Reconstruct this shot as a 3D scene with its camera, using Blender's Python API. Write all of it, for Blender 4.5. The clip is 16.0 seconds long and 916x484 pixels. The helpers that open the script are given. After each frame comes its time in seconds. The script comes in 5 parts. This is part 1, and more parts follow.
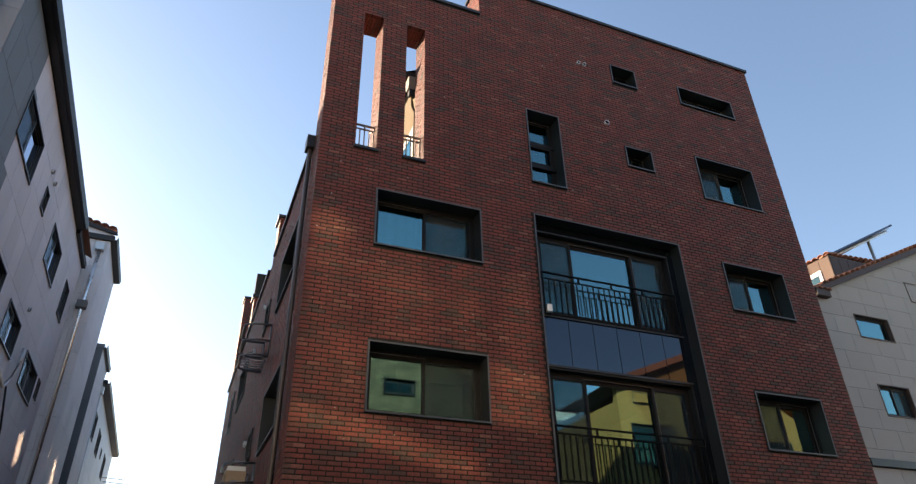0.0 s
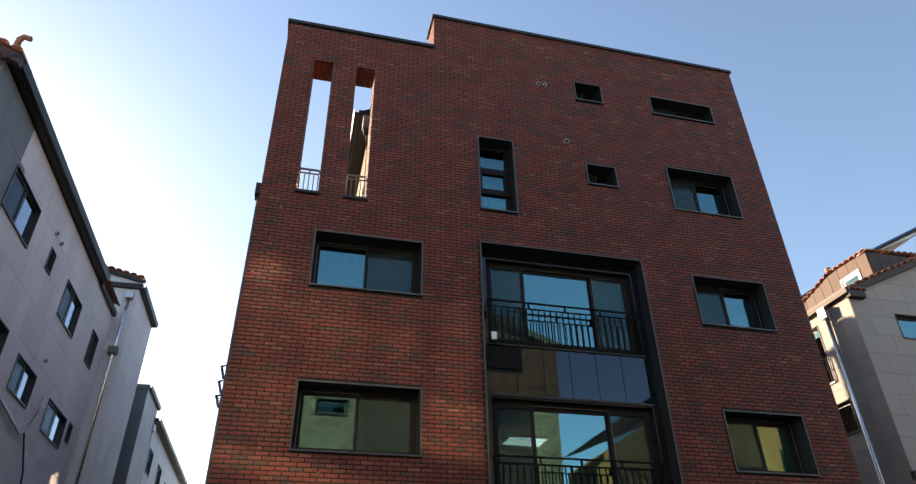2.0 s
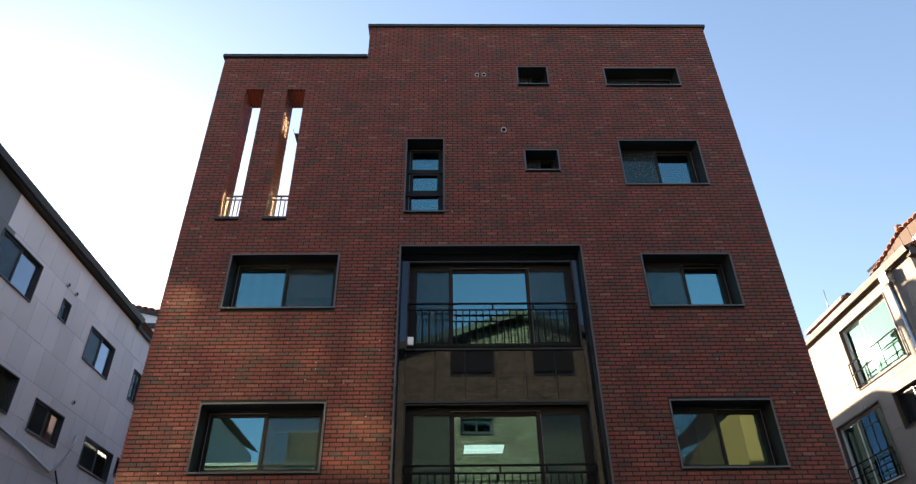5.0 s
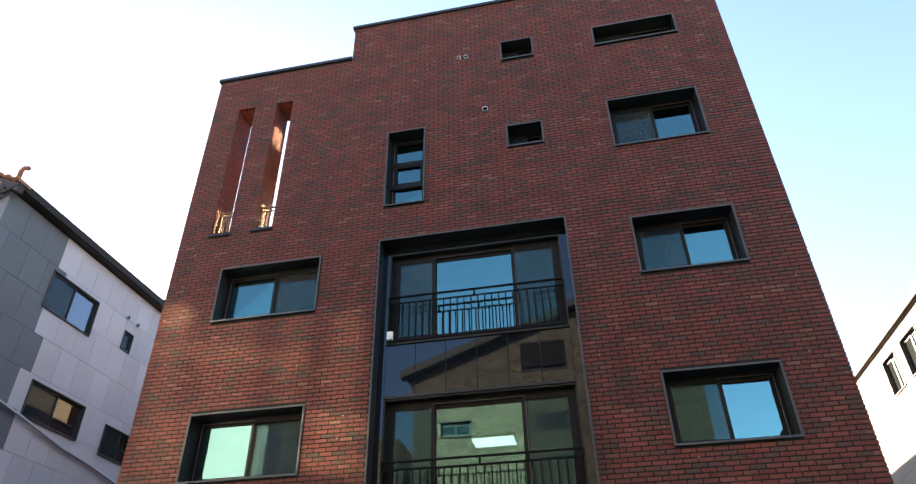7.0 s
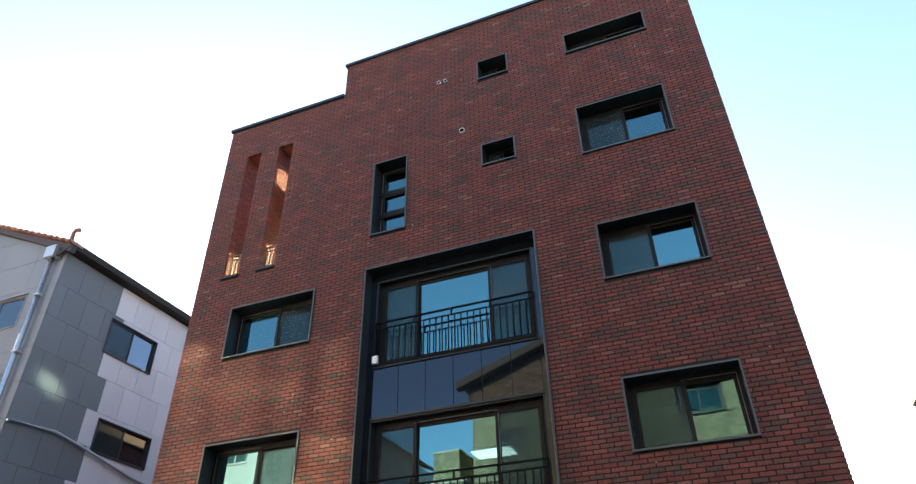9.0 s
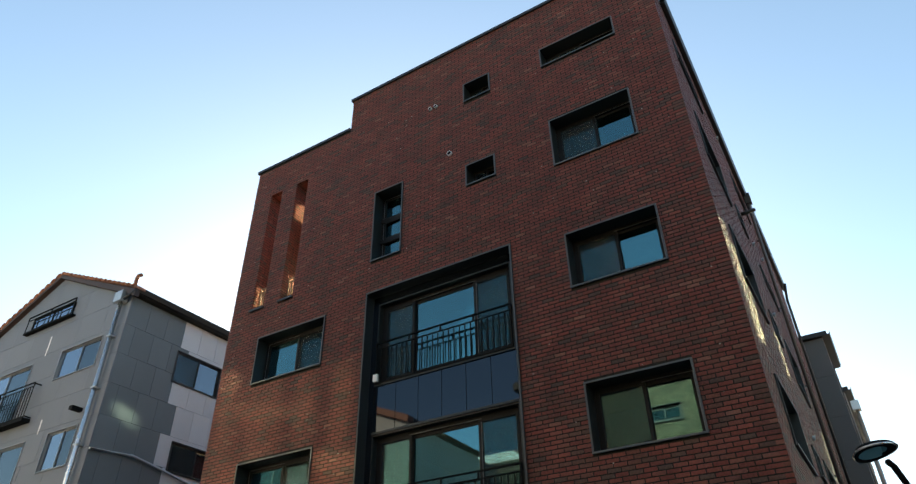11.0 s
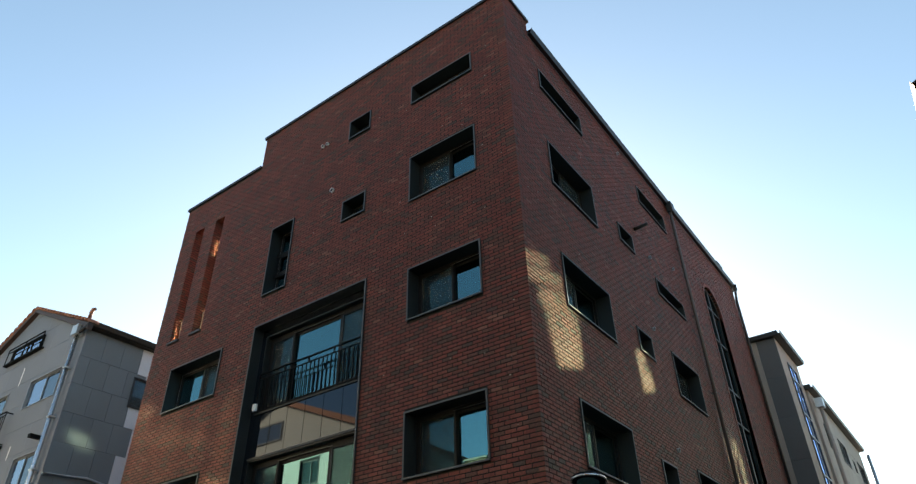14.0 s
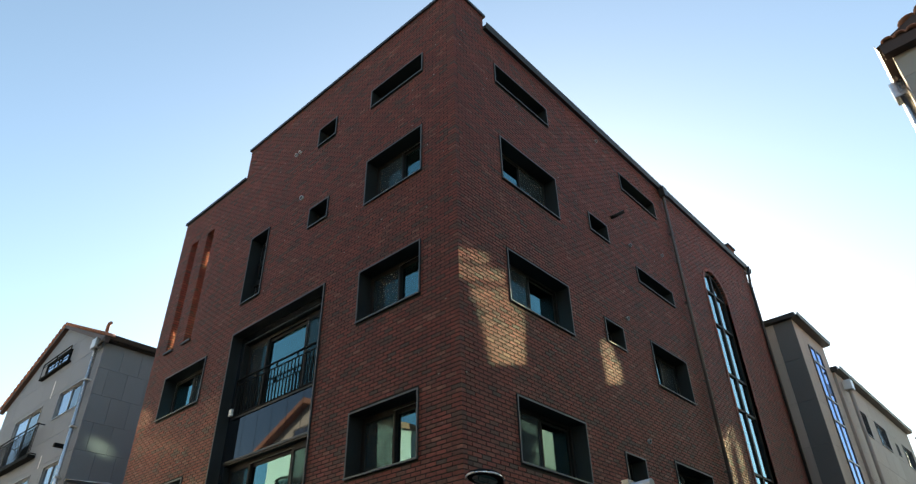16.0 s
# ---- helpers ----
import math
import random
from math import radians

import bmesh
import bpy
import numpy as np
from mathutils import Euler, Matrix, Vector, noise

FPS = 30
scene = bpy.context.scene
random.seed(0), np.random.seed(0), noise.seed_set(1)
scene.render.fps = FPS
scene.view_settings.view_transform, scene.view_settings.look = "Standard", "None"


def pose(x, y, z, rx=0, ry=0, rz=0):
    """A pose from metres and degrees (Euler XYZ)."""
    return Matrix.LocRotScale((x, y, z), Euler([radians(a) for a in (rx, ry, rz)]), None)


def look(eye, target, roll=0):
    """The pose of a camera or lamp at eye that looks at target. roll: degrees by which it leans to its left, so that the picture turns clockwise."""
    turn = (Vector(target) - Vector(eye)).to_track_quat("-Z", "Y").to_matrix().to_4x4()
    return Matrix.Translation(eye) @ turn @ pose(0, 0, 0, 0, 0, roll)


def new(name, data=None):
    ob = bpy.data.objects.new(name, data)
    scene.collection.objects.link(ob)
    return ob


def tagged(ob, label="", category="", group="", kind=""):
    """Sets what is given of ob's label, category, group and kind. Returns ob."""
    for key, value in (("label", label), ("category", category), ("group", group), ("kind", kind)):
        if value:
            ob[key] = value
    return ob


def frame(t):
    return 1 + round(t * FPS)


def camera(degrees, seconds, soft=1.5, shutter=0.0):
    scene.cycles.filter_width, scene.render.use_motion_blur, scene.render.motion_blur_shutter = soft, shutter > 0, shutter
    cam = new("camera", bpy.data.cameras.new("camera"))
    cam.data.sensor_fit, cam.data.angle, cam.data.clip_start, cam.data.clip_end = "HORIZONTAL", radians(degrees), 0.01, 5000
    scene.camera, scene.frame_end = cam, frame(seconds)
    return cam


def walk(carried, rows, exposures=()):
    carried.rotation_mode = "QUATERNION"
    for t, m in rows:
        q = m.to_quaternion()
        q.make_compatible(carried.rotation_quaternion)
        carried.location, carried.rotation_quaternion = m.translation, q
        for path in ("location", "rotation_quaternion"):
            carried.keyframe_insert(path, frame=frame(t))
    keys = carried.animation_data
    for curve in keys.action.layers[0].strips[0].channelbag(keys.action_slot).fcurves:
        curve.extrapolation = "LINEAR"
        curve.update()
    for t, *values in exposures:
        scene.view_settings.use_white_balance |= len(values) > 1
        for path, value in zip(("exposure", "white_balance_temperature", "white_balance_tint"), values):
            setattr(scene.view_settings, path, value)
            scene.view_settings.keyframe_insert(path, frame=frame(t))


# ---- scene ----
cam = camera(68.8, 16.0, soft=1.3)
PATH = [
    (0, (-12.025, -8.984, 1.609), (-11.363, -7.4, 2.635), -1.2),
    (0.5, (-11.533, -9.302, 1.657), (-10.954, -7.697, 2.701), -1.3),
    (1, (-10.985, -9.569, 1.686), (-10.47, -7.949, 2.739), -1.2),
    (1.5, (-10.344, -9.831, 1.691), (-9.866, -8.209, 2.759), -1.0),
    (2, (-9.731, -10.005, 1.714), (-9.313, -8.37, 2.787), -1.0),
    (2.5, (-9.138, -10.139, 1.747), (-8.802, -8.492, 2.831), -1.0),
    (3, (-8.525, -10.22, 1.77), (-8.257, -8.565, 2.861), -1.0),
    (3.5, (-7.871, -10.273, 1.784), (-7.651, -8.614, 2.88), -1.1),
    (4, (-7.224, -10.285, 1.751), (-7.075, -8.623, 2.853), -1.0),
    (4.5, (-6.568, -10.177, 1.742), (-6.485, -8.512, 2.847), -1.1),
    (5, (-5.939, -10.05, 1.746), (-5.903, -8.385, 2.853), -0.9),
    (7.5, (-2.955, -9.224, 1.676), (-3.346, -7.618, 2.802), -1.1),
    (8, (-2.406, -9.221, 1.678), (-2.851, -7.63, 2.805), -1.1),
    (8.5, (-1.916, -9.213, 1.677), (-2.435, -7.647, 2.807), -1.3),
    (9, (-1.38, -9.233, 1.67), (-1.969, -7.694, 2.804), -1.3),
    (11.5, (1.416, -8.895, 1.532), (0.542, -7.501, 2.669), -1.1),
    (12, (2.038, -8.691, 1.525), (1.159, -7.304, 2.667), -1.0),
    (12.5, (2.643, -8.552, 1.539), (1.758, -7.161, 2.671), -1.2),
    (13, (3.241, -8.308, 1.54), (2.346, -6.927, 2.677), -1.2),
    (13.5, (3.813, -8.139, 1.588), (2.888, -6.774, 2.72), -1.2),
    (14, (4.359, -7.919, 1.634), (3.395, -6.577, 2.762), -1.4),
    (14.5, (4.858, -7.699, 1.634), (3.849, -6.388, 2.757), -1.5),
    (15, (5.301, -7.357, 1.636), (4.244, -6.081, 2.756), -1.5),
    (15.5, (5.708, -7.034, 1.629), (4.618, -5.785, 2.748), -1.4),
    (16, (5.988, -6.727, 1.63), (4.885, -5.488, 2.747), -1.3),
]
EXPOSURES = [(0, 2.32, 6800, 12), (2.5, 2.36, 6800, 11), (5, 2.63, 6800, 11), (7.5, 3.24, 6600, 11), (9, 3.24, 6500, 9), (11.5, 2.34, 7000, 0), (13.5, 2.36, 7000, 0), (16, 2.4, 7100, 2)]
walk(cam, [(t, look(eye, target, roll)) for t, eye, target, roll in PATH], EXPOSURES)

# ---------------------------------------------------------------- world and light
# the sun stands low behind the building, to the north-west
SUN_FROM = Vector((-0.533, 0.773, 0.342)).normalized()
world = bpy.data.worlds.new("world")
scene.world = world
world.use_nodes = True
wn = world.node_tree.nodes
sky = wn.new("ShaderNodeTexSky")
sky.sky_type = "NISHITA"
sky.sun_disc = False
sky.sun_elevation = math.asin(SUN_FROM.z)
sky.sun_rotation = math.atan2(SUN_FROM.x, SUN_FROM.y)
sky.air_density, sky.dust_density, sky.ozone_density = 1.0, 0.5, 1.1
wn["Background"].inputs["Strength"].default_value = 0.061
world.node_tree.links.new(sky.outputs[0], wn["Background"].inputs["Color"])

sun = new("sun", bpy.data.lights.new("sun", "SUN"))
sun.data.energy, sun.data.angle, sun.data.color = 3.5, radians(0.6), (1.0, 0.80, 0.58)
sun.matrix_world = look(SUN_FROM * 60, (0, 0, 0))


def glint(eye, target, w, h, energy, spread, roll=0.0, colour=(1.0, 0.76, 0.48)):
    """Added area lamp for sunlight thrown back by panes: a w by h beam."""
    data = bpy.data.lights.new("added_glint_lamp", "AREA")
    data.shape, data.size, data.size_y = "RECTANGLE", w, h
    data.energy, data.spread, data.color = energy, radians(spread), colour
    ob = new("added_glint_lamp", data)
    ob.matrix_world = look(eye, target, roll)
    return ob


# added lamps for the sun that panes across the road throw on the red front
# and panes across the lane throw on the east wall
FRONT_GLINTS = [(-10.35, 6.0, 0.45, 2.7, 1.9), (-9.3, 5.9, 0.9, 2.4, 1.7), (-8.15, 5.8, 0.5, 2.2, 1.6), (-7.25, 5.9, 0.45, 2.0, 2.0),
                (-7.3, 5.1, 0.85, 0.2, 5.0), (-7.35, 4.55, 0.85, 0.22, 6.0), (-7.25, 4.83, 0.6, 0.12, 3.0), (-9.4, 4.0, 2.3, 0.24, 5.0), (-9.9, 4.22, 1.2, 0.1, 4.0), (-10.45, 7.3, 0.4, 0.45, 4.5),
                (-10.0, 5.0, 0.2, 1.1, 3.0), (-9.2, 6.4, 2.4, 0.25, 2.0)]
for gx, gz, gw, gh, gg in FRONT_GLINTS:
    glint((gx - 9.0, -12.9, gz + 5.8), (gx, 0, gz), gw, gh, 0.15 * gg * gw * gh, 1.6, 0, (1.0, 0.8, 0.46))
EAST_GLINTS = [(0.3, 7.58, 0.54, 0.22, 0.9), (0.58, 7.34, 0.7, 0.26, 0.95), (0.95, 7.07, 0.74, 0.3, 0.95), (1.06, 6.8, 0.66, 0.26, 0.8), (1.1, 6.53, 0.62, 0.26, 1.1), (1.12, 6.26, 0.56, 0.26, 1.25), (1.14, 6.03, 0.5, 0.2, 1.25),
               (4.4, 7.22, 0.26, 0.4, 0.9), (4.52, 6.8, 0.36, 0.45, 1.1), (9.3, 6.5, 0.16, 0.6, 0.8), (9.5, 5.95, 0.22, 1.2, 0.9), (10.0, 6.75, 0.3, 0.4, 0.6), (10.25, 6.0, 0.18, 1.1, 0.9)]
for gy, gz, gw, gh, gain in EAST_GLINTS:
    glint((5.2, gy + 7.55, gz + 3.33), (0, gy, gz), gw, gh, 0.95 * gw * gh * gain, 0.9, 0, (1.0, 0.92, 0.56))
# one more added lamp beam puts a pale patch on the grey house
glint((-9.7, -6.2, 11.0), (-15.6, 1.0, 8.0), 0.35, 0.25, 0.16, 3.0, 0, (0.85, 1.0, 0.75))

# lamps added in mid-air for sun off the top storey's pane and the west windows
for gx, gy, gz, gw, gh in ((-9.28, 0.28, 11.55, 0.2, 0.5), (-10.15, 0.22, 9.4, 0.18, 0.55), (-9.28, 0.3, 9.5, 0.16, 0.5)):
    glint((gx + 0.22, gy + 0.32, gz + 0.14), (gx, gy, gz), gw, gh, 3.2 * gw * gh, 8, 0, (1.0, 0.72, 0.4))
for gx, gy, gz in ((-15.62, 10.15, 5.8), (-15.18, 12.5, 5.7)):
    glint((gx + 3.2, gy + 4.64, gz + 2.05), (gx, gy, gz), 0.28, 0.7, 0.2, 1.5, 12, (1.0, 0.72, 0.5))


# ---------------------------------------------------------------- materials
def mat(name, col, rough=0.6, metal=0.0, vary=0.14, fine=38.0, coarse=0.9, bump=0.12, grain=160.0, spec=0.5, tint=None):
    m = bpy.data.materials.new(name)
    m.use_nodes = True
    nt = m.node_tree
    n, l = nt.nodes, nt.links
    b = n["Principled BSDF"]
    b.inputs["Metallic"].default_value = metal
    b.inputs["Specular IOR Level"].default_value = spec
    geo = n.new("ShaderNodeNewGeometry")
    n1, n2, n3 = (n.new("ShaderNodeTexNoise") for _ in range(3))
    for node, sc, de in ((n1, fine, 4), (n2, coarse, 5), (n3, grain, 3)):
        node.inputs["Scale"].default_value = sc
        node.inputs["Detail"].default_value = de
        l.new(geo.outputs["Position"], node.inputs["Vector"])
    add = n.new("ShaderNodeMath")
    add.operation = "ADD"
    l.new(n1.outputs["Fac"], add.inputs[0])
    l.new(n2.outputs["Fac"], add.inputs[1])
    rng = n.new("ShaderNodeMapRange")
    rng.inputs["From Min"].default_value, rng.inputs["From Max"].default_value = 0.65, 1.35
    rng.inputs["To Min"].default_value, rng.inputs["To Max"].default_value = 1 - vary, 1 + vary
    l.new(add.outputs[0], rng.inputs["Value"])
    oi = n.new("ShaderNodeObjectInfo")
    orr = n.new("ShaderNodeMapRange")
    orr.inputs["To Min"].default_value, orr.inputs["To Max"].default_value = 1 - vary * 0.5, 1 + vary * 0.5
    l.new(oi.outputs["Random"], orr.inputs["Value"])
    mul = n.new("ShaderNodeMath")
    mul.operation = "MULTIPLY"
    l.new(rng.outputs[0], mul.inputs[0])
    l.new(orr.outputs[0], mul.inputs[1])
    mix = n.new("ShaderNodeVectorMath")
    mix.operation = "SCALE"
    mix.inputs[0].default_value = col
    l.new(mul.outputs[0], mix.inputs["Scale"])
    l.new(mix.outputs[0], b.inputs["Base Color"])
    rr = n.new("ShaderNodeMapRange")
    rr.inputs["To Min"].default_value, rr.inputs["To Max"].default_value = max(0.015, rough - min(0.1, rough * 0.5)), min(1, rough + min(0.1, rough * 0.5))
    l.new(n2.outputs["Fac"], rr.inputs["Value"])
    l.new(rr.outputs[0], b.inputs["Roughness"])
    if bump:
        bp = n.new("ShaderNodeBump")
        bp.inputs["Strength"].default_value, bp.inputs["Distance"].default_value = bump, 0.004
        l.new(n3.outputs["Fac"], bp.inputs["Height"])
        l.new(bp.outputs[0], b.inputs["Normal"])
    return m


def brick_mat(name, stops):
    """Each brick takes its own colour; darker firings gather in streaks along the courses."""
    m = mat(name, (0.2, 0.05, 0.04), rough=0.66, vary=0.4, fine=36, coarse=2.2, bump=0.5, grain=110, spec=0.3)
    nt = m.node_tree
    n, l = nt.nodes, nt.links
    b = n["Principled BSDF"]
    geo = n.new("ShaderNodeNewGeometry")
    oi = n.new("ShaderNodeObjectInfo")
    s = n.new("ShaderNodeMath")
    s.operation = "ADD"
    l.new(geo.outputs["Random Per Island"], s.inputs[0])
    l.new(oi.outputs["Random"], s.inputs[1])
    fr = n.new("ShaderNodeMath")
    fr.operation = "FRACT"
    l.new(s.outputs[0], fr.inputs[0])
    mp = n.new("ShaderNodeMapping")
    mp.inputs["Scale"].default_value = (0.55, 0.55, 2.6)
    l.new(geo.outputs["Position"], mp.inputs["Vector"])
    nz = n.new("ShaderNodeTexNoise")
    nz.inputs["Scale"].default_value, nz.inputs["Detail"].default_value = 1.3, 3
    l.new(mp.outputs[0], nz.inputs["Vector"])
    mr = n.new("ShaderNodeMapRange")
    mr.inputs["From Min"].default_value, mr.inputs["From Max"].default_value = 0.3, 0.7
    mr.inputs["To Min"].default_value, mr.inputs["To Max"].default_value = -0.09, 0.09
    l.new(nz.outputs["Fac"], mr.inputs["Value"])
    ad = n.new("ShaderNodeMath")
    ad.operation = "ADD"
    ad.use_clamp = True
    l.new(fr.outputs[0], ad.inputs[0])
    l.new(mr.outputs[0], ad.inputs[1])
    ramp = n.new("ShaderNodeValToRGB")
    e = ramp.color_ramp.elements
    e[0].position, e[0].color = stops[0][0], (*stops[0][1], 1)
    e[1].position, e[1].color = stops[-1][0], (*stops[-1][1], 1)
    for p, c in stops[1:-1]:
        e.new(p).color = (*c, 1)
    l.new(ad.outputs[0], ramp.inputs["Fac"])
    old = b.inputs["Base Color"].links[0].from_node
    l.new(ramp.outputs["Color"], old.inputs[0])
    return m


def glass_mat(name, gloss, through_col, share, wave=0.003):
    """A coated pane: one part of the light is thrown back, the rest goes through."""
    m = bpy.data.materials.new(name)
    m.use_nodes = True
    nt = m.node_tree
    n, l = nt.nodes, nt.links
    n.remove(n["Principled BSDF"])
    g = n.new("ShaderNodeBsdfGlossy")
    g.inputs["Color"].default_value, g.inputs["Roughness"].default_value = (*gloss, 1), 0.01
    t = n.new("ShaderNodeBsdfTransparent")
    t.inputs["Color"].default_value = (*through_col, 1)
    x = n.new("ShaderNodeMixShader")
    fr, mr = n.new("ShaderNodeFresnel"), n.new("ShaderNodeMath")
    fr.inputs["IOR"].default_value = 1.52
    mr.operation = "MULTIPLY_ADD"
    mr.inputs[1].default_value, mr.inputs[2].default_value = 1.6, share - 0.07
    l.new(fr.outputs[0], mr.inputs[0])
    l.new(mr.outputs[0], x.inputs["Fac"])
    geo = n.new("ShaderNodeNewGeometry")
    nz = n.new("ShaderNodeTexNoise")
    nz.inputs["Scale"].default_value, nz.inputs["Detail"].default_value = 2.6, 1
    l.new(geo.outputs["Position"], nz.inputs["Vector"])
    bp = n.new("ShaderNodeBump")
    bp.inputs["Strength"].default_value, bp.inputs["Distance"].default_value = wave, 0.1
    l.new(nz.outputs["Fac"], bp.inputs["Height"])
    l.new(bp.outputs[0], g.inputs["Normal"])
    l.new(t.outputs[0], x.inputs[1])
    l.new(g.outputs[0], x.inputs[2])
    l.new(x.outputs[0], n["Material Output"].inputs["Surface"])
    return m


def mesh_mat(name, col, share, veil):
    """Fine wire mesh: it dims what lies behind, and a little of it catches the light."""
    m = bpy.data.materials.new(name)
    m.use_nodes = True
    n, l = m.node_tree.nodes, m.node_tree.links
    n.remove(n["Principled BSDF"])
    d, t, x = n.new("ShaderNodeBsdfDiffuse"), n.new("ShaderNodeBsdfTransparent"), n.new("ShaderNodeMixShader")
    d.inputs["Color"].default_value = (*col, 1)
    t.inputs["Color"].default_value = (*veil, 1)
    x.inputs["Fac"].default_value = share
    l.new(t.outputs[0], x.inputs[1])
    l.new(d.outputs[0], x.inputs[2])
    l.new(x.outputs[0], n["Material Output"].inputs["Surface"])
    return m


RED = brick_mat("red_brick", [(0.0, (0.0874, 0.0534, 0.0432)), (0.06, (0.101, 0.0534, 0.0414)), (0.15, (0.127, 0.0515, 0.0386)), (0.34, (0.151, 0.0488, 0.0359)), (0.6, (0.169, 0.046, 0.034)),
                              (0.85, (0.182, 0.0478, 0.035)), (0.95, (0.19, 0.0607, 0.0451)), (1.0, (0.207, 0.0883, 0.0626))])
BEIGE = brick_mat("beige_brick", [(0.0, (0.126, 0.102, 0.0672)), (0.25, (0.181, 0.147, 0.0966)), (0.7, (0.244, 0.202, 0.134)), (1.0, (0.319, 0.269, 0.185))])
MORTAR = mat("dark_mortar", (0.03, 0.026, 0.022), rough=0.95, vary=0.4, bump=0.4, spec=0.2)
PALE_MORTAR = mat("grey_mortar", (0.016, 0.015, 0.012), rough=0.95, vary=0.2, bump=0.4, spec=0.2)
ANTHRACITE = mat("anthracite_metal", (0.026, 0.03, 0.031), rough=0.42, metal=0.35, vary=0.12, bump=0.03)
PANEL = mat("spandrel_metal", (0.034, 0.043, 0.055), rough=0.025, metal=0.8, vary=0.06, bump=0.0)
COPING = mat("dark_coping", (0.025, 0.024, 0.027), rough=0.5, metal=0.2, vary=0.15, bump=0.05)
BRONZE = mat("bronze_window_frame", (0.012, 0.011, 0.0105), rough=0.5, vary=0.1, bump=0.02, spec=0.2)
BLACK = mat("black_rail_paint", (0.011, 0.0115, 0.012), rough=0.7, vary=0.1, bump=0.03, spec=0.04)
BROWNRAIL = mat("brown_rail_paint", (0.2, 0.15, 0.11), rough=0.45, vary=0.1, bump=0.03)
STEEL = mat("stainless_steel", (0.68, 0.67, 0.66), rough=0.26, metal=0.9, vary=0.12, bump=0.03)
GALV = mat("galvanised_pipe", (0.5, 0.5, 0.5), rough=0.35, metal=0.75, vary=0.15, bump=0.04)
ALU = mat("aluminium_frame", (0.22, 0.22, 0.23), rough=0.38, metal=0.5, vary=0.08, bump=0.02)
DARKALU = mat("dark_aluminium_frame", (0.04, 0.039, 0.041), rough=0.4, metal=0.3, vary=0.08, bump=0.02)
# paler than the liner: the edge's highlight is put into its colour
LIP = mat("lit_anthracite_edge", (0.07, 0.078, 0.085), rough=0.55, metal=0.1, vary=0.2, bump=0.03)
GREYSTONE = mat("grey_stone_panel", (0.7, 0.675, 0.7), rough=0.7, vary=0.12, fine=90, coarse=0.6, bump=0.12)
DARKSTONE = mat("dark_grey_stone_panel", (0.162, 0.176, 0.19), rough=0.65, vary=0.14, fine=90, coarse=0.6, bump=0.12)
BLACKSTONE = mat("charcoal_stone_panel", (0.095, 0.096, 0.1), rough=0.55, vary=0.12, fine=90, bump=0.1)
CREAMSTONE = mat("cream_stone_panel", (0.31, 0.277, 0.246), rough=0.72, vary=0.1, fine=80, coarse=0.5, bump=0.12)
MIDSTONE = mat("blue_grey_stone_panel", (0.155, 0.168, 0.2), rough=0.68, vary=0.12, fine=90, coarse=0.6, bump=0.12)
PALESTONE = mat("white_stone_panel", (0.72, 0.73, 0.76), rough=0.6, vary=0.08, fine=80, coarse=0.5, bump=0.1)
TANSHEET = mat("tan_metal_sheet", (0.14, 0.1, 0.082), rough=0.7, vary=0.12, bump=0.03, spec=0.12)
BROWNSHEET = mat("dark_brown_metal_sheet", (0.055, 0.034, 0.028), rough=0.55, vary=0.1, bump=0.03, spec=0.25)
TAUPE = mat("taupe_stone_panel", (0.34, 0.30, 0.27), rough=0.7, vary=0.12, fine=80, coarse=0.5, bump=0.1)
JOINT = mat("panel_joint", (0.11, 0.11, 0.11), rough=0.9, vary=0.15)
TILE = mat("orange_roof_tile", (0.32, 0.135, 0.08), rough=0.75, vary=0.28, fine=20, bump=0.25)
FASCIA = mat("dark_fascia_metal", (0.016, 0.015, 0.016), rough=0.45, metal=0.2, vary=0.15, bump=0.04)
BROWNFASCIA = mat("brown_fascia_metal", (0.11, 0.072, 0.056), rough=0.6, vary=0.12, bump=0.04)
DARKPIPE = mat("dark_brown_pipe_paint", (0.06, 0.045, 0.04), rough=0.4, vary=0.12, bump=0.03)
STUCCO = mat("ochre_stucco", (0.17, 0.12, 0.062), rough=0.9, vary=0.12, bump=0.3)
YELLOW = mat("yellow_render", (0.32, 0.165, 0.055), rough=0.85, vary=0.1, bump=0.2)
ROOM = mat("room_wall", (0.3, 0.29, 0.27), rough=0.9, vary=0.06, bump=0.0)
CURTAIN = mat("pale_curtain", (0.42, 0.45, 0.46), rough=0.9, vary=0.15, bump=0.1)
WHITE = mat("white_plastic", (0.78, 0.78, 0.76), rough=0.45, vary=0.05, bump=0.02)
CAGESTEEL = mat("dull_steel_pipe", (0.2, 0.2, 0.22), rough=0.4, metal=0.6, vary=0.15, bump=0.03)
CARD = mat("brown_card", (0.36, 0.27, 0.18), rough=0.9, vary=0.15)
CONCRETE = mat("concrete", (0.15, 0.147, 0.143), rough=0.9, vary=0.2, bump=0.3)
ASPHALT = mat("asphalt", (0.05, 0.05, 0.052), rough=0.92, vary=0.3, fine=120, coarse=0.4, bump=0.5, grain=300)
RUBBER = mat("black_cable", (0.025, 0.025, 0.027), rough=0.6, vary=0.1)
SOLAR = mat("solar_cells", (0.02, 0.025, 0.05), rough=0.15, metal=0.3, vary=0.05, bump=0.0)
GLASS = glass_mat("coated_glass", (0.34, 0.7, 0.76), (0.45, 0.58, 0.56), 0.26)
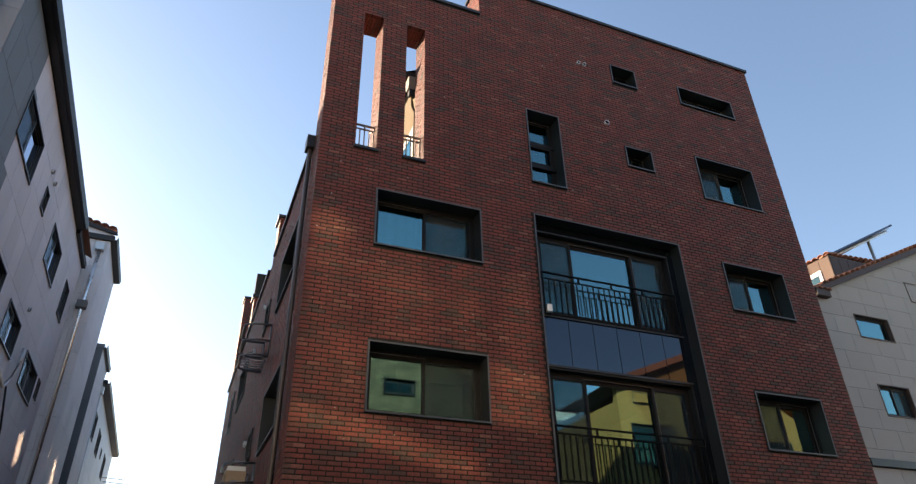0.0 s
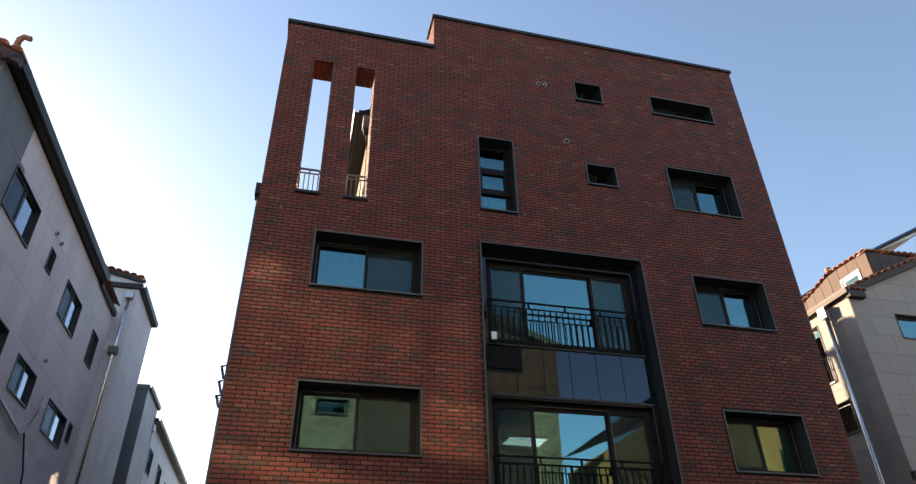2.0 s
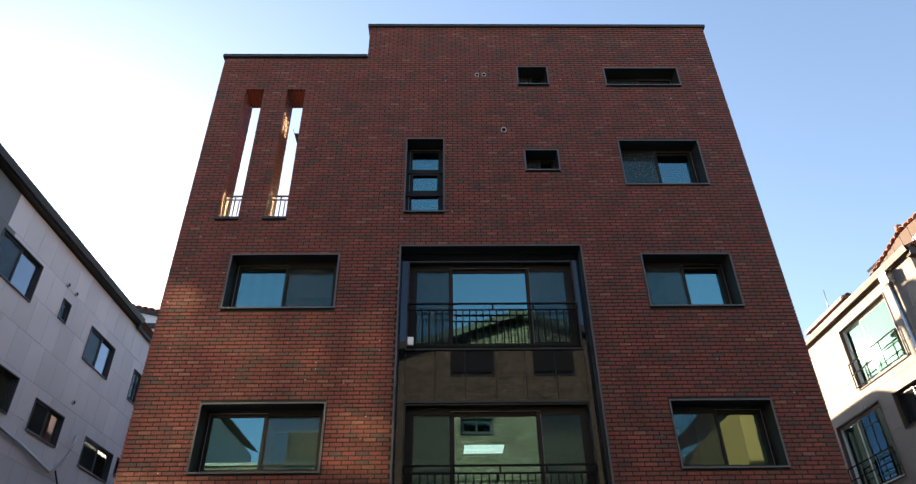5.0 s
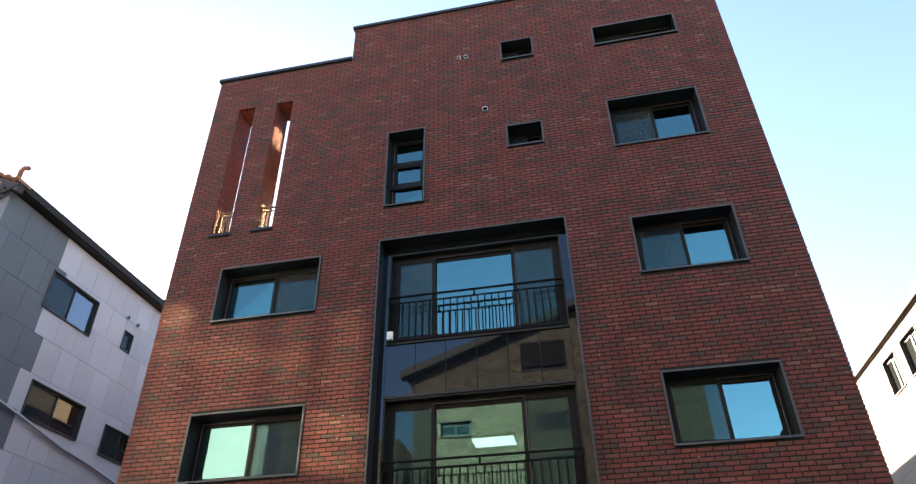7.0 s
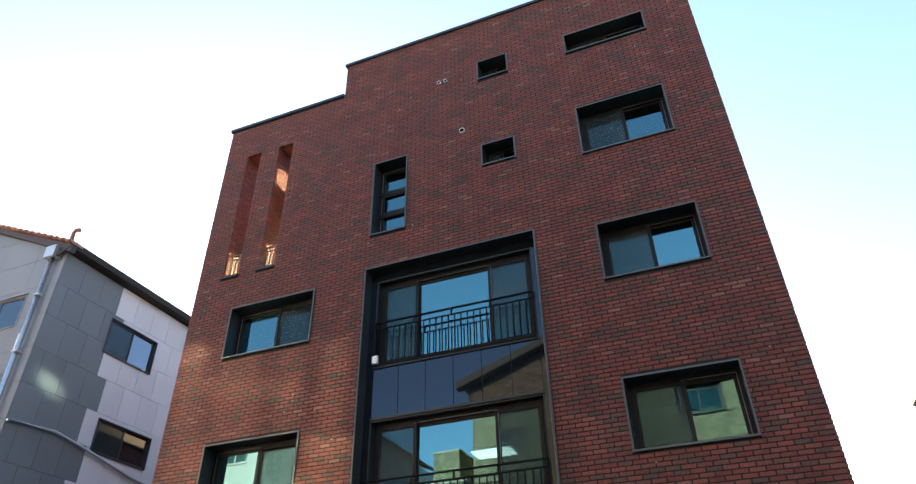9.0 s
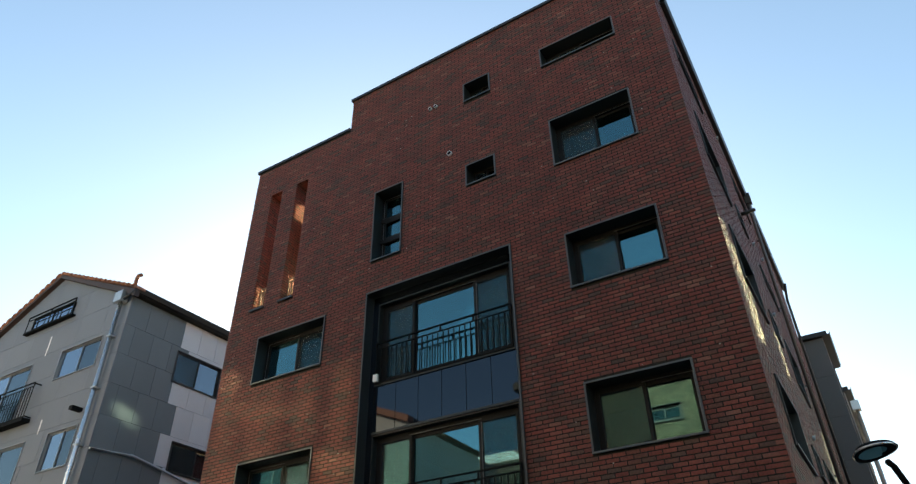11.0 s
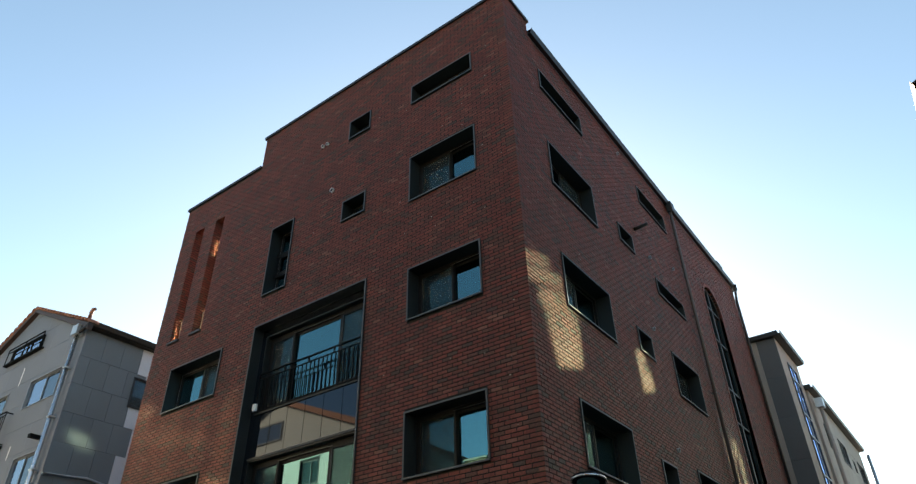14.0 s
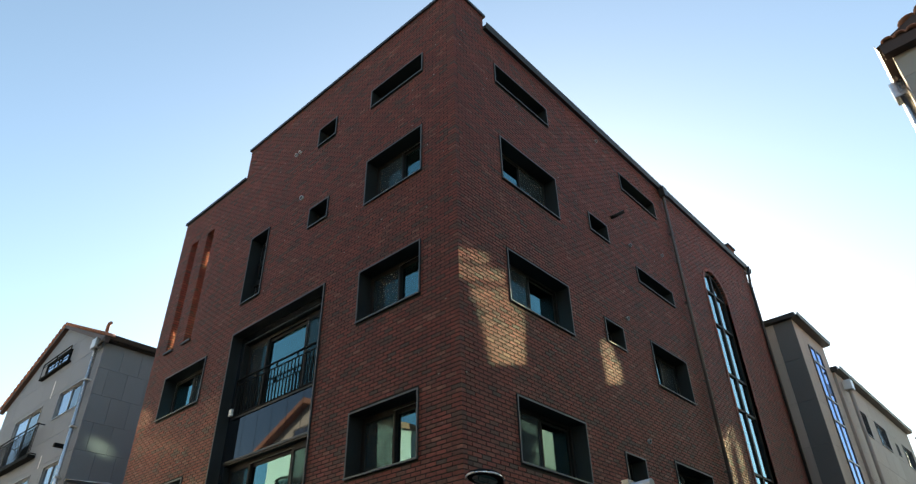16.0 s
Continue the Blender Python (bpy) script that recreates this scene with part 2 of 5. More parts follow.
GREENGLASS = glass_mat("green_glass", (0.55, 0.85, 0.78), (0.35, 0.55, 0.5), 0.2)
TEALGLASS = glass_mat("teal_glass", (0.6, 0.84, 0.88), (0.2, 0.34, 0.36), 0.36)
BLUEGLASS = glass_mat("blue_glass", (0.36, 0.5, 0.86), (0.14, 0.2, 0.36), 0.32)
NEUTRAL = glass_mat("clear_glass", (0.74, 0.82, 0.95), (0.5, 0.54, 0.55), 0.24)
FARGLASS = glass_mat("dim_green_glass", (0.42, 0.62, 0.56), (0.3, 0.42, 0.38), 0.12)
DARKGLASS = glass_mat("dark_glass", (0.7, 0.78, 0.85), (0.3, 0.33, 0.35), 0.09)
SCREEN = mesh_mat("insect_screen", (0.16, 0.175, 0.17), 0.12, (0.74, 0.76, 0.76))

DARKCREAM = mat("weathered_cream_stone", (0.52, 0.495, 0.47), rough=0.75, vary=0.14, fine=80, coarse=0.5, bump=0.12)

LAMPLIGHT = bpy.data.materials.new("ceiling_tube_light")
LAMPLIGHT.use_nodes = True
LAMPLIGHT.node_tree.nodes["Principled BSDF"].inputs["Emission Color"].default_value = (1, 1, 1, 1)
LAMPLIGHT.node_tree.nodes["Principled BSDF"].inputs["Emission Strength"].default_value = 0.6


# ---------------------------------------------------------------- builders
CUBE = [(0, 2, 3, 1), (4, 5, 7, 6), (0, 1, 5, 4), (2, 6, 7, 3), (0, 4, 6, 2), (1, 3, 7, 5)]


def face_axes(kind, at):
    """Maps u along a wall, d into it and z up to the world: a wall that looks south, north, east or west at that place."""
    if kind == "s":
        return lambda u, d, z: (u, at + d, z)
    if kind == "n":
        return lambda u, d, z: (u, at - d, z)
    if kind == "e":
        return lambda u, d, z: (at - d, u, z)
    if kind == "w":
        return lambda u, d, z: (at + d, u, z)
    return lambda u, d, z: (u, z, at + d)  # "b": looks down, z runs along y


class Boxes:
    """Gathers upright boxes for one mesh."""

    def __init__(self):
        self.v, self.f = [], []

    def add(self, a, b):
        lo = [min(a[i], b[i]) for i in range(3)]
        hi = [max(a[i], b[i]) for i in range(3)]
        k = len(self.v)
        self.v += [((hi if i & 1 else lo)[0], (hi if i & 2 else lo)[1], (hi if i & 4 else lo)[2]) for i in range(8)]
        self.f += [tuple(k + i for i in q) for q in CUBE]
        return self

    def on(self, F, u0, u1, d0, d1, z0, z1):
        return self.add(F(u0, d0, z0), F(u1, d1, z1))

    def mesh(self, name, material):
        me = bpy.data.meshes.new(name)
        me.from_pydata(self.v, [], self.f)
        me.materials.append(material)
        return me


def thing(name, at, label, category, group="", kind=""):
    ob = new(name)
    ob.matrix_basis = Matrix.Translation(at)
    ob.empty_display_size = 0.3
    return tagged(ob, label, category, group, kind)


def placed(ob):
    m = ob.matrix_basis.copy()
    return placed(ob.parent) @ ob.matrix_parent_inverse @ m if ob.parent else m


def attach(ob, parent):
    if parent is not None:
        ob.parent = parent
        ob.matrix_parent_inverse = placed(parent).inverted()
    return ob


def part(name, bm, material, parent=None, label=""):
    """Links a bmesh, a Boxes or a mesh as one object under a thing or a part."""
    if isinstance(bm, Boxes):
        me = bm.mesh(name, material)
    elif isinstance(bm, bpy.types.Mesh):
        me = bm
    else:
        bmesh.ops.recalc_face_normals(bm, faces=bm.faces[:])
        me = bpy.data.meshes.new(name)
        bm.to_mesh(me)
        bm.free()
        me.materials.append(material)
    ob = attach(new(name, me), parent)
    return tagged(ob, label) if label else ob


def tube(points, r, seg=10):
    """A pipe along the points."""
    bm = bmesh.new()
    rings = []
    pts = [Vector(p) for p in points]
    for i, p in enumerate(pts):
        d = (pts[min(i + 1, len(pts) - 1)] - pts[max(i - 1, 0)]).normalized()
        a = d.orthogonal().normalized() if abs(d.z) < 0.9 else Vector((1, 0, 0))
        a = (a - d * a.dot(d)).normalized()
        b = d.cross(a)
        rings.append([bm.verts.new(p + r * (math.cos(6.2832 * k / seg) * a + math.sin(6.2832 * k / seg) * b)) for k in range(seg)])
    for r0, r1 in zip(rings, rings[1:]):
        best = min(range(seg), key=lambda s: (r0[0].co - r1[s].co).length)
        for k in range(seg):
            bm.faces.new((r0[k], r0[(k + 1) % seg], r1[(k + 1 + best) % seg], r1[(k + best) % seg])).smooth = True
    bm.faces.new(rings[0][::-1])
    bm.faces.new(rings[-1])
    return bm


def prism(outline, F, d0, d1):
    """An outline in a wall's u and z, drawn out from depth d0 to d1."""
    bm = bmesh.new()
    a = [bm.verts.new(F(u, d0, z)) for u, z in outline]
    b = [bm.verts.new(F(u, d1, z)) for u, z in outline]
    bm.faces.new(a)
    bm.faces.new(b[::-1])
    for i in range(len(a)):
        j = (i + 1) % len(a)
        bm.faces.new((a[i], b[i], b[j], a[j]))
    return bm


def holes_at(holes, z0, z1):
    return [(h[0], h[1]) for h in holes if h[2] < z1 - 1e-4 and h[3] > z0 + 1e-4]


def spans(u0, u1, cuts):
    """What is left of u0..u1 without the cuts."""
    out, a = [], u0
    for c0, c1 in sorted(cuts):
        if c0 > a:
            out.append((a, min(c0, u1)))
        a = max(a, c1)
        if a >= u1:
            break
    if a < u1:
        out.append((a, u1))
    return [(p, q) for p, q in out if q - p > 1e-3]


def wall(F, u0, u1, z0, z1, d0, d1, holes, material, parent, name="wall", label=""):
    """A wall with its openings cut through."""
    levels = sorted({z0, z1, *[min(max(h[i], z0), z1) for h in holes for i in (2, 3)]})
    bx = Boxes()
    for a, b in zip(levels, levels[1:]):
        for p, q in spans(u0, u1, holes_at(holes, a, b)):
            bx.on(F, p, q, d0, d1, a, b)
    return part(name, bx, material, parent, label)


COURSE, LONG, GAP = 0.067, 0.2, 0.018


def bricks(F, u0, u1, z0, z1, holes, material, parent, near=None, ends=(0, 0), deep=0.1, seed=1, shift=0.0):
    """Courses in running bond. near: the stretch (u0, u1, z0, z1) whose bricks are objects of their own. ends: 1 or 2 where
    the odd or the even courses give way to the neighbouring wall's bricks."""
    rnd = random.Random(seed)
    bx, single, made = Boxes(), {}, 0
    i0, i1 = int(round(z0 / COURSE)), int(round(z1 / COURSE))
    for i in range(i0, i1):
        a, b = i * COURSE + GAP / 2, (i + 1) * COURSE - GAP / 2
        s0 = u0 + (deep if ends[0] and i % 2 == ends[0] - 1 else 0)
        s1 = u1 - (deep if ends[1] and i % 2 == ends[1] - 1 else 0)
        free = spans(s0, s1, holes_at(holes, a, b))
        k0 = math.floor(s0 / LONG) - 1
        for k in range(k0, math.ceil(s1 / LONG) + 1):
            p, q = (k + 0.5 * (i % 2)) * LONG + shift, (k + 1 + 0.5 * (i % 2)) * LONG + shift
            for f0, f1 in free:
                c0 = p + GAP / 2 if p > f0 + 0.03 else f0
                c1 = q - GAP / 2 if q < f1 - 0.03 else f1
                c0, c1 = max(c0, f0), min(c1, f1)
                if c1 - c0 < 0.022:
                    continue
                out = rnd.uniform(-0.0022, 0.0022)
                if near and near[0] <= c0 and c1 <= near[1] and near[2] <= a <= near[3] and made < 300 and c1 - c0 > 0.15:
                    made += 1
                    key = round(c1 - c0, 3)
                    if key not in single:
                        single[key] = Boxes().on(F, 0, c1 - c0, 0, deep, 0, b - a).mesh("brick", material)
                        o0 = Vector(F(0, 0, 0))
                        single[key].transform(Matrix.Translation(-o0))
                    ob = new("brick", single[key])
                    ob.location = F(c0, out, a)
                    attach(ob, parent)
                else:
                    bx.on(F, c0, c1, out, deep, a, b)
    ob = part("brickwork", bx, material, parent)
    return tagged(ob, kind="stuff")


def window(parent, F, u0, u1, z0, z1, depth=0.27, lights=((0.5, "g"), (0.5, "s")), liner=ANTHRACITE, frame_mat=BRONZE, pane=GLASS,
           proud=0.025, edge=0.028, bar=0.058, room=1.4, curtain=0.0, label="", transom=0.0, mullion=True, track=0.03):
    """A window in a lined opening: the liner is the part; frame, sashes, panes and the dark room behind are its pieces."""
    e = edge
    bx = Boxes()
    bx.on(F, u0, u0 + e, -proud, depth + 0.1, z0, z1)
    bx.on(F, u1 - e, u1, -proud, depth + 0.1, z0, z1)
    bx.on(F, u0 + e, u1 - e, -proud, depth + 0.1, z1 - e, z1)
    bx.on(F, u0 + e, u1 - e, -proud - 0.015, depth + 0.1, z0, z0 + e)
    w = part("window", bx, liner, parent, label)
    # thin paler strips carry the light caught by the surround's front edge
    if liner is ANTHRACITE and proud > 0:
        f0, f1 = -proud - 0.003, -proud - 0.0003
        bx = Boxes().on(F, u0, u0 + e, f0, f1, z0 + e, z1 - e).on(F, u1 - e, u1, f0, f1, z0 + e, z1 - e).on(F, u0, u1, f0, f1, z1 - e, z1)
        bx.on(F, u0, u1, f0 - 0.015, f1 - 0.015, z0, z0 + e)
        part("surround_lip", bx, LIP, w)
    a0, a1, b0, b1 = u0 + e, u1 - e, z0 + e, z1 - e
    bx = Boxes()
    t = bar
    bx.on(F, a0, a0 + t, depth, depth + 0.09, b0, b1)
    bx.on(F, a1 - t, a1, depth, depth + 0.09, b0, b1)
    bx.on(F, a0 + t, a1 - t, depth, depth + 0.09, b1 - t, b1)
    bx.on(F, a0 + t, a1 - t, depth, depth + 0.09, b0, b0 + t)
    part("window_frame", bx, frame_mat, w)
    a0, a1, b0, b1 = a0 + t, a1 - t, b0 + t, b1 - t
    at, s = a0, bar * 0.9
    for i, (share, kind) in enumerate(lights):
        c0, c1 = at, at + share * (a1 - a0)
        at = c1
        d = depth + 0.012 + (track if i % 2 else 0.0)
        if i:
            c0 -= s * 0.4
        if i < len(lights) - 1:
            c1 += s * 0.4
        bx = Boxes()
        bx.on(F, c0, c0 + s, d, d + 0.028, b0, b1)
        bx.on(F, c1 - s, c1, d, d + 0.028, b0, b1)
        bx.on(F, c0 + s, c1 - s, d, d + 0.028, b1 - s, b1)
        bx.on(F, c0 + s, c1 - s, d, d + 0.028, b0, b0 + s)
        part("sash", bx, frame_mat, w)
        bx = Boxes().on(F, c0 + s, c1 - s, d + 0.011, d + 0.017, b0 + s, b1 - s)
        p = part("pane", bx, DARKGLASS if kind == "d" else pane, w)
        p.visible_shadow = False
        if kind == "s":
            bx = Boxes().on(F, c0 + s * 0.5, c1 - s * 0.5, depth - 0.008, depth - 0.004, b0 + s * 0.4, b1 - s * 0.4)
            net = part("insect_screen", bx, SCREEN, w)
            net.visible_shadow = False
            f = s * 0.75
            bx = Boxes().on(F, c0, c0 + f, depth - 0.014, depth - 0.002, b0, b1).on(F, c1 - f, c1, depth - 0.014, depth - 0.002, b0, b1)
            bx.on(F, c0 + f, c1 - f, depth - 0.014, depth - 0.002, b1 - f, b1).on(F, c0 + f, c1 - f, depth - 0.014, depth - 0.002, b0, b0 + f)
            part("screen_frame", bx, frame_mat, w)
        elif liner is ANTHRACITE and kind == "g" and bar > 0.05:
            e0, e1 = (c0 - s * 0.1, c0 - s * 0.1 + 0.006) if i == 0 else (c1 + s * 0.1 - 0.006, c1 + s * 0.1)
            bx = Boxes().on(F, e0, e1, depth - 0.009, depth - 0.001, b0, b1 + 0.01).on(F, c0, c1, depth - 0.009, depth - 0.001, b1 + 0.004, b1 + 0.009)
            part("screen_track", bx, ALU, w, "thin pale metal screen track")
    if room:
        bx = Boxes()
        r0, r1 = depth + 0.1, depth + 0.1 + room
        bx.on(F, u0 - 0.3, u0 - 0.28, r0, r1, z0 - 0.3, z1 + 0.12)
        bx.on(F, u1 + 0.28, u1 + 0.3, r0, r1, z0 - 0.3, z1 + 0.12)
        bx.on(F, u0 - 0.28, u1 + 0.28, r0, r1, z1 + 0.1, z1 + 0.12)
        bx.on(F, u0 - 0.28, u1 + 0.28, r0, r1, z0 - 0.3, z0 - 0.28)
        bx.on(F, u0 - 0.28, u1 + 0.28, r1 - 0.02, r1, z0 - 0.28, z1 + 0.1)
        part("room_lining", bx, ROOM, w)
        if curtain:
            bm = bmesh.new()
            c0, c1 = (u0, u0 + abs(curtain) * (u1 - u0)) if curtain < 0 else (u1 - curtain * (u1 - u0), u1)
            n = max(6, int((c1 - c0) / 0.04))
            prev = None
            for k in range(n + 1):
                u = c0 + (c1 - c0) * k / n
                d = depth + 0.2 + 0.03 * math.sin(k * 1.3) + 0.012 * math.sin(k * 3.1)
                col = [bm.verts.new(F(u, d, z0 - 0.05)), bm.verts.new(F(u, d, z1 + 0.05))]
                if prev:
                    bm.faces.new((prev[0], col[0], col[1], prev[1])).smooth = True
                prev = col
            part("curtain", bm, CURTAIN, w)
    return w


def panels(F, u0, u1, z0, z1, pw, ph, holes, pick, parent, d0=-0.0, thick=0.03, gap=0.008, bond=0.5, name="panel"):
    """Stone sheets with open joints. pick(u, z) gives each one's material."""
    shared = {}
    rows = int(math.ceil((z1 - z0) / ph))
    for r in range(rows):
        b, a = z1 - r * ph - gap / 2, max(z0, z1 - (r + 1) * ph) + gap / 2
        off = (r % 2) * bond * pw
        k = -1
        while u0 + k * pw + off < u1:
            p, q = max(u0, u0 + k * pw + off) + gap / 2, min(u1, u0 + (k + 1) * pw + off) - gap / 2
            k += 1
            if q - p < 0.03:
                continue
            hs = [h for h in holes if h[0] < q and h[1] > p and h[2] < b and h[3] > a]
            m = pick((p + q) / 2, (a + b) / 2)
            bx = Boxes()
            if not hs:
                key = (round(q - p, 3), round(b - a, 3), m.name)
                if key not in shared:
                    bx.on(F, 0, q - p, d0, d0 + thick, 0, b - a)
                    me = bx.mesh(name, m)
                    me.transform(Matrix.Translation(-Vector(F(0, 0, 0))))
                    shared[key] = me
                ob = new(name, shared[key])
                ob.location = F(p, random.uniform(-0.001, 0.001), a)
                attach(ob, parent)
                continue
            levels = sorted({a, b, *[min(max(h[i], a), b) for h in hs for i in (2, 3)]})
            for lo, hi in zip(levels, levels[1:]):
                for s, t in spans(p, q, holes_at(hs, lo, hi)):
                    bx.on(F, s, t, d0, d0 + thick, lo, hi)
            if bx.v:
                part(name, bx, m, parent)


def railing(parent, F, u0, u1, z0, z1, d, step=0.105, material=BLACK, mids=(0.12,), name="balcony_rail", r=0.011, posts=(0.0, 0.5, 1.0)):
    """A flat top rail, a rail below it, a bottom rail and upright bars between."""
    top = part(name, Boxes().on(F, u0, u1, d - 0.02, d + 0.02, z1 - 0.022, z1), material, parent)
    bx = Boxes().on(F, u0, u1, d - 0.012, d + 0.012, z0, z0 + 0.022)
    part("bottom_rail", bx, material, top)
    for m in mids:
        part("middle_rail", Boxes().on(F, u0, u1, d - 0.012, d + 0.012, z1 - m - 0.02, z1 - m), material, top)
    ztop = z1 - (mids[0] + 0.02 if mids else 0.022)
    n = int(round((u1 - u0) / step))
    shared = None
    for k in range(n + 1):
        u = u0 + 0.012 + (u1 - u0 - 0.024) * k / n
        if shared is None:
            shared = Boxes().on(F, -r * 0.8, r * 0.8, -r * 0.8, r * 0.8, 0, ztop - z0 - 0.022).mesh("baluster", material)
            shared.transform(Matrix.Translation(-Vector(F(0, 0, 0))))
        ob = new("baluster", shared)
        ob.location = F(u, d, z0 + 0.022)
        attach(ob, top)
    for u in (u0 + (u1 - u0) * q for q in posts):
        part("rail_post", Boxes().on(F, u - 0.014, u + 0.014, d - 0.014, d + 0.014, z1 - (mids[0] if mids else 0), z1 - 0.022), material, top)
    return top


def vent_cap(parent, F, u, z, r=0.042, name="vent_cap", material=GALV):
    """A short round vent pipe with a hood over its upper half."""
    seg = 16
    ring = lambda d, rr, k: F(u + rr * math.cos(6.2832 * k / seg), d, z + rr * math.sin(6.2832 * k / seg))
    bm = bmesh.new()
    rings = []
    for rr, inside in ((r, 0), (r * 0.86, 1)):
        back = [bm.verts.new(ring(0.0, rr, k)) for k in range(seg)]
        lip = [bm.verts.new(ring(-0.05 - 0.012 * max(0.0, math.sin(6.2832 * k / seg)), rr, k)) for k in range(seg)]
        rings.append((back, lip))
    for (a0, a1), (b0, b1) in ((rings[0], rings[0]), (rings[1], rings[1])):
        for k in range(seg):
            bm.faces.new((a0[k], a0[(k + 1) % seg], a1[(k + 1) % seg], a1[k])).smooth = True
    for k in range(seg):
        bm.faces.new((rings[0][1][k], rings[0][1][(k + 1) % seg], rings[1][1][(k + 1) % seg], rings[1][1][k]))
    cap = part(name, bm, material, parent)
    # black disc puts the shade of the pipe's hollow into colour
    bm = bmesh.new()
    bm.faces.new([bm.verts.new(ring(-0.044, r * 0.87, k)) for k in range(seg)])
    part("vent_opening", bm, BLACK, cap)
    return cap


def gutter(parent, a, b, out, name="gutter", material=FASCIA, h=0.14, w=0.14):
    """A box gutter along a..b (same height), open at the top, lying towards out."""
    a, b, o = Vector(a), Vector(b), Vector(out)
    prof = [(0, 0), (w * 0.75, 0), (w, h * 0.7), (w * 1.06, h), (w * 1.0, h), (w * 0.93, h * 0.72), (w * 0.7, 0.012), (0, 0.012)]
    bm = bmesh.new()
    ends = []
    for p in (a, b):
        ends.append([bm.verts.new(p + o * x + Vector((0, 0, y))) for x, y in prof])
    for k in range(len(prof)):
        j = (k + 1) % len(prof)
        bm.faces.new((ends[0][k], ends[0][j], ends[1][j], ends[1][k]))
    bm.faces.new(ends[0])
    bm.faces.new(ends[1][::-1])
    return part(name, bm, material, parent)


def barrel_tiles(parent, a, b, across, n, r=0.11, lift=0.0):
    """A row of curved clay tiles from a to b; across: the way each tile lies."""
    a, b, ac = Vector(a), Vector(b), Vector(across)
    step = (b - a) / n
    side = step.normalized()
    up = side.cross(ac.normalized())
    if up.z < 0:
        up = -up
    bm = bmesh.new()
    seg = 6
    rows = []
    for off in (0.0, 1.0):
        outer = [bm.verts.new(ac * off + side * (-r * math.cos(math.pi * k / seg)) + up * (r * 0.75 * math.sin(math.pi * k / seg))) for k in range(seg + 1)]
        inner = [bm.verts.new(ac * off + side * (-(r - 0.018) * math.cos(math.pi * k / seg)) + up * ((r - 0.02) * 0.75 * math.sin(math.pi * k / seg))) for k in range(seg + 1)]
        rows.append((outer, inner))
    (o0, i0), (o1, i1) = rows
    for k in range(seg):
        bm.faces.new((o0[k], o0[k + 1], o1[k + 1], o1[k])).smooth = True
        bm.faces.new((i0[k + 1], i0[k], i1[k], i1[k + 1])).smooth = True
        bm.faces.new((o0[k + 1], o0[k], i0[k], i0[k + 1]))
        bm.faces.new((o1[k], o1[k + 1], i1[k + 1], i1[k]))
    bmesh.ops.recalc_face_normals(bm, faces=bm.faces[:])
    me = bpy.data.meshes.new("roof_tile")
    bm.to_mesh(me)
    bm.free()
    me.materials.append(TILE)
    for k in range(n):
        ob = new("roof_tile", me)
        ob.matrix_basis = Matrix.Translation(a + step * (k + 0.5) + Vector((0, 0, lift))) @ Matrix.Rotation(random.uniform(-0.02, 0.02), 4, "Z")
        attach(ob, parent)


def clip(poly, a, b, c):
    """The part of a polygon where a*u + b*z <= c."""
    out = []
    for (u0, z0), (u1, z1) in zip(poly, poly[1:] + poly[:1]):
        d0, d1 = a * u0 + b * z0 - c, a * u1 + b * z1 - c
        if d0 <= 0:
            out.append((u0, z0))
        if d0 * d1 < 0:
            k = d0 / (d0 - d1)
            out.append((u0 + k * (u1 - u0), z0 + k * (z1 - z0)))
    return out


def gable_panels(F, u0, u1, z0, top, pw, ph, material, parent):
    """Stone sheets under the two slopes of a gable."""
    ml, mr = (top[1] - z0) / (top[0] - u0), (top[1] - z0) / (top[0] - u1)
    row, z = 0, z0
    while z < top[1]:
        k = u0 - pw + (row % 2) * pw * 0.5
        while k < u1:
            poly = [(max(k, u0) + 0.004, z + 0.004), (min(k + pw, u1) - 0.004, z + 0.004), (min(k + pw, u1) - 0.004, z + ph - 0.004), (max(k, u0) + 0.004, z + ph - 0.004)]
            k += pw
            if poly[1][0] - poly[0][0] < 0.03:
                continue
            poly = clip(clip(poly, -ml, 1.0, z0 - ml * u0), -mr, 1.0, z0 - mr * u1)
            if len(poly) > 2 and max(p[1] for p in poly) - min(p[1] for p in poly) > 0.03:
                part("panel", prism(poly, F, 0.0, 0.03), material, parent)
        z += ph
        row += 1


# ---------------------------------------------------------------- ground
ground = part("ground", Boxes().add((-400, -400, -0.3), (400, 400, 0.0)), CONCRETE)
tagged(ground, "grey concrete ground reaching the horizon", "ground", kind="structure")
road = part("road", Boxes().add((-60, -11.6, 0.0), (60, -2.0, 0.012)), ASPHALT)
tagged(road, "dark asphalt road between the houses", "road", kind="structure")
lane = part("road", Boxes().add((1.2, -2.0, 0.0), (5.6, 60, 0.012)), ASPHALT)
tagged(lane, "narrow asphalt lane beside the red brick building", "road", kind="structure")

# ---------------------------------------------------------------- red brick building
WEST, EAST, BACK = -10.76, 0.0, 15.34
LOW, HIGH, STEP = 13.31, 14.33, -7.65
SF, EF, WF, NF = face_axes("s", 0.0), face_axes("e", EAST), face_axes("w", WEST), face_axes("n", BACK)
red = thing("apartment_building", (-5.4, 7.8, 0), "five-storey red brick apartment building with dark metal window surrounds", "building")

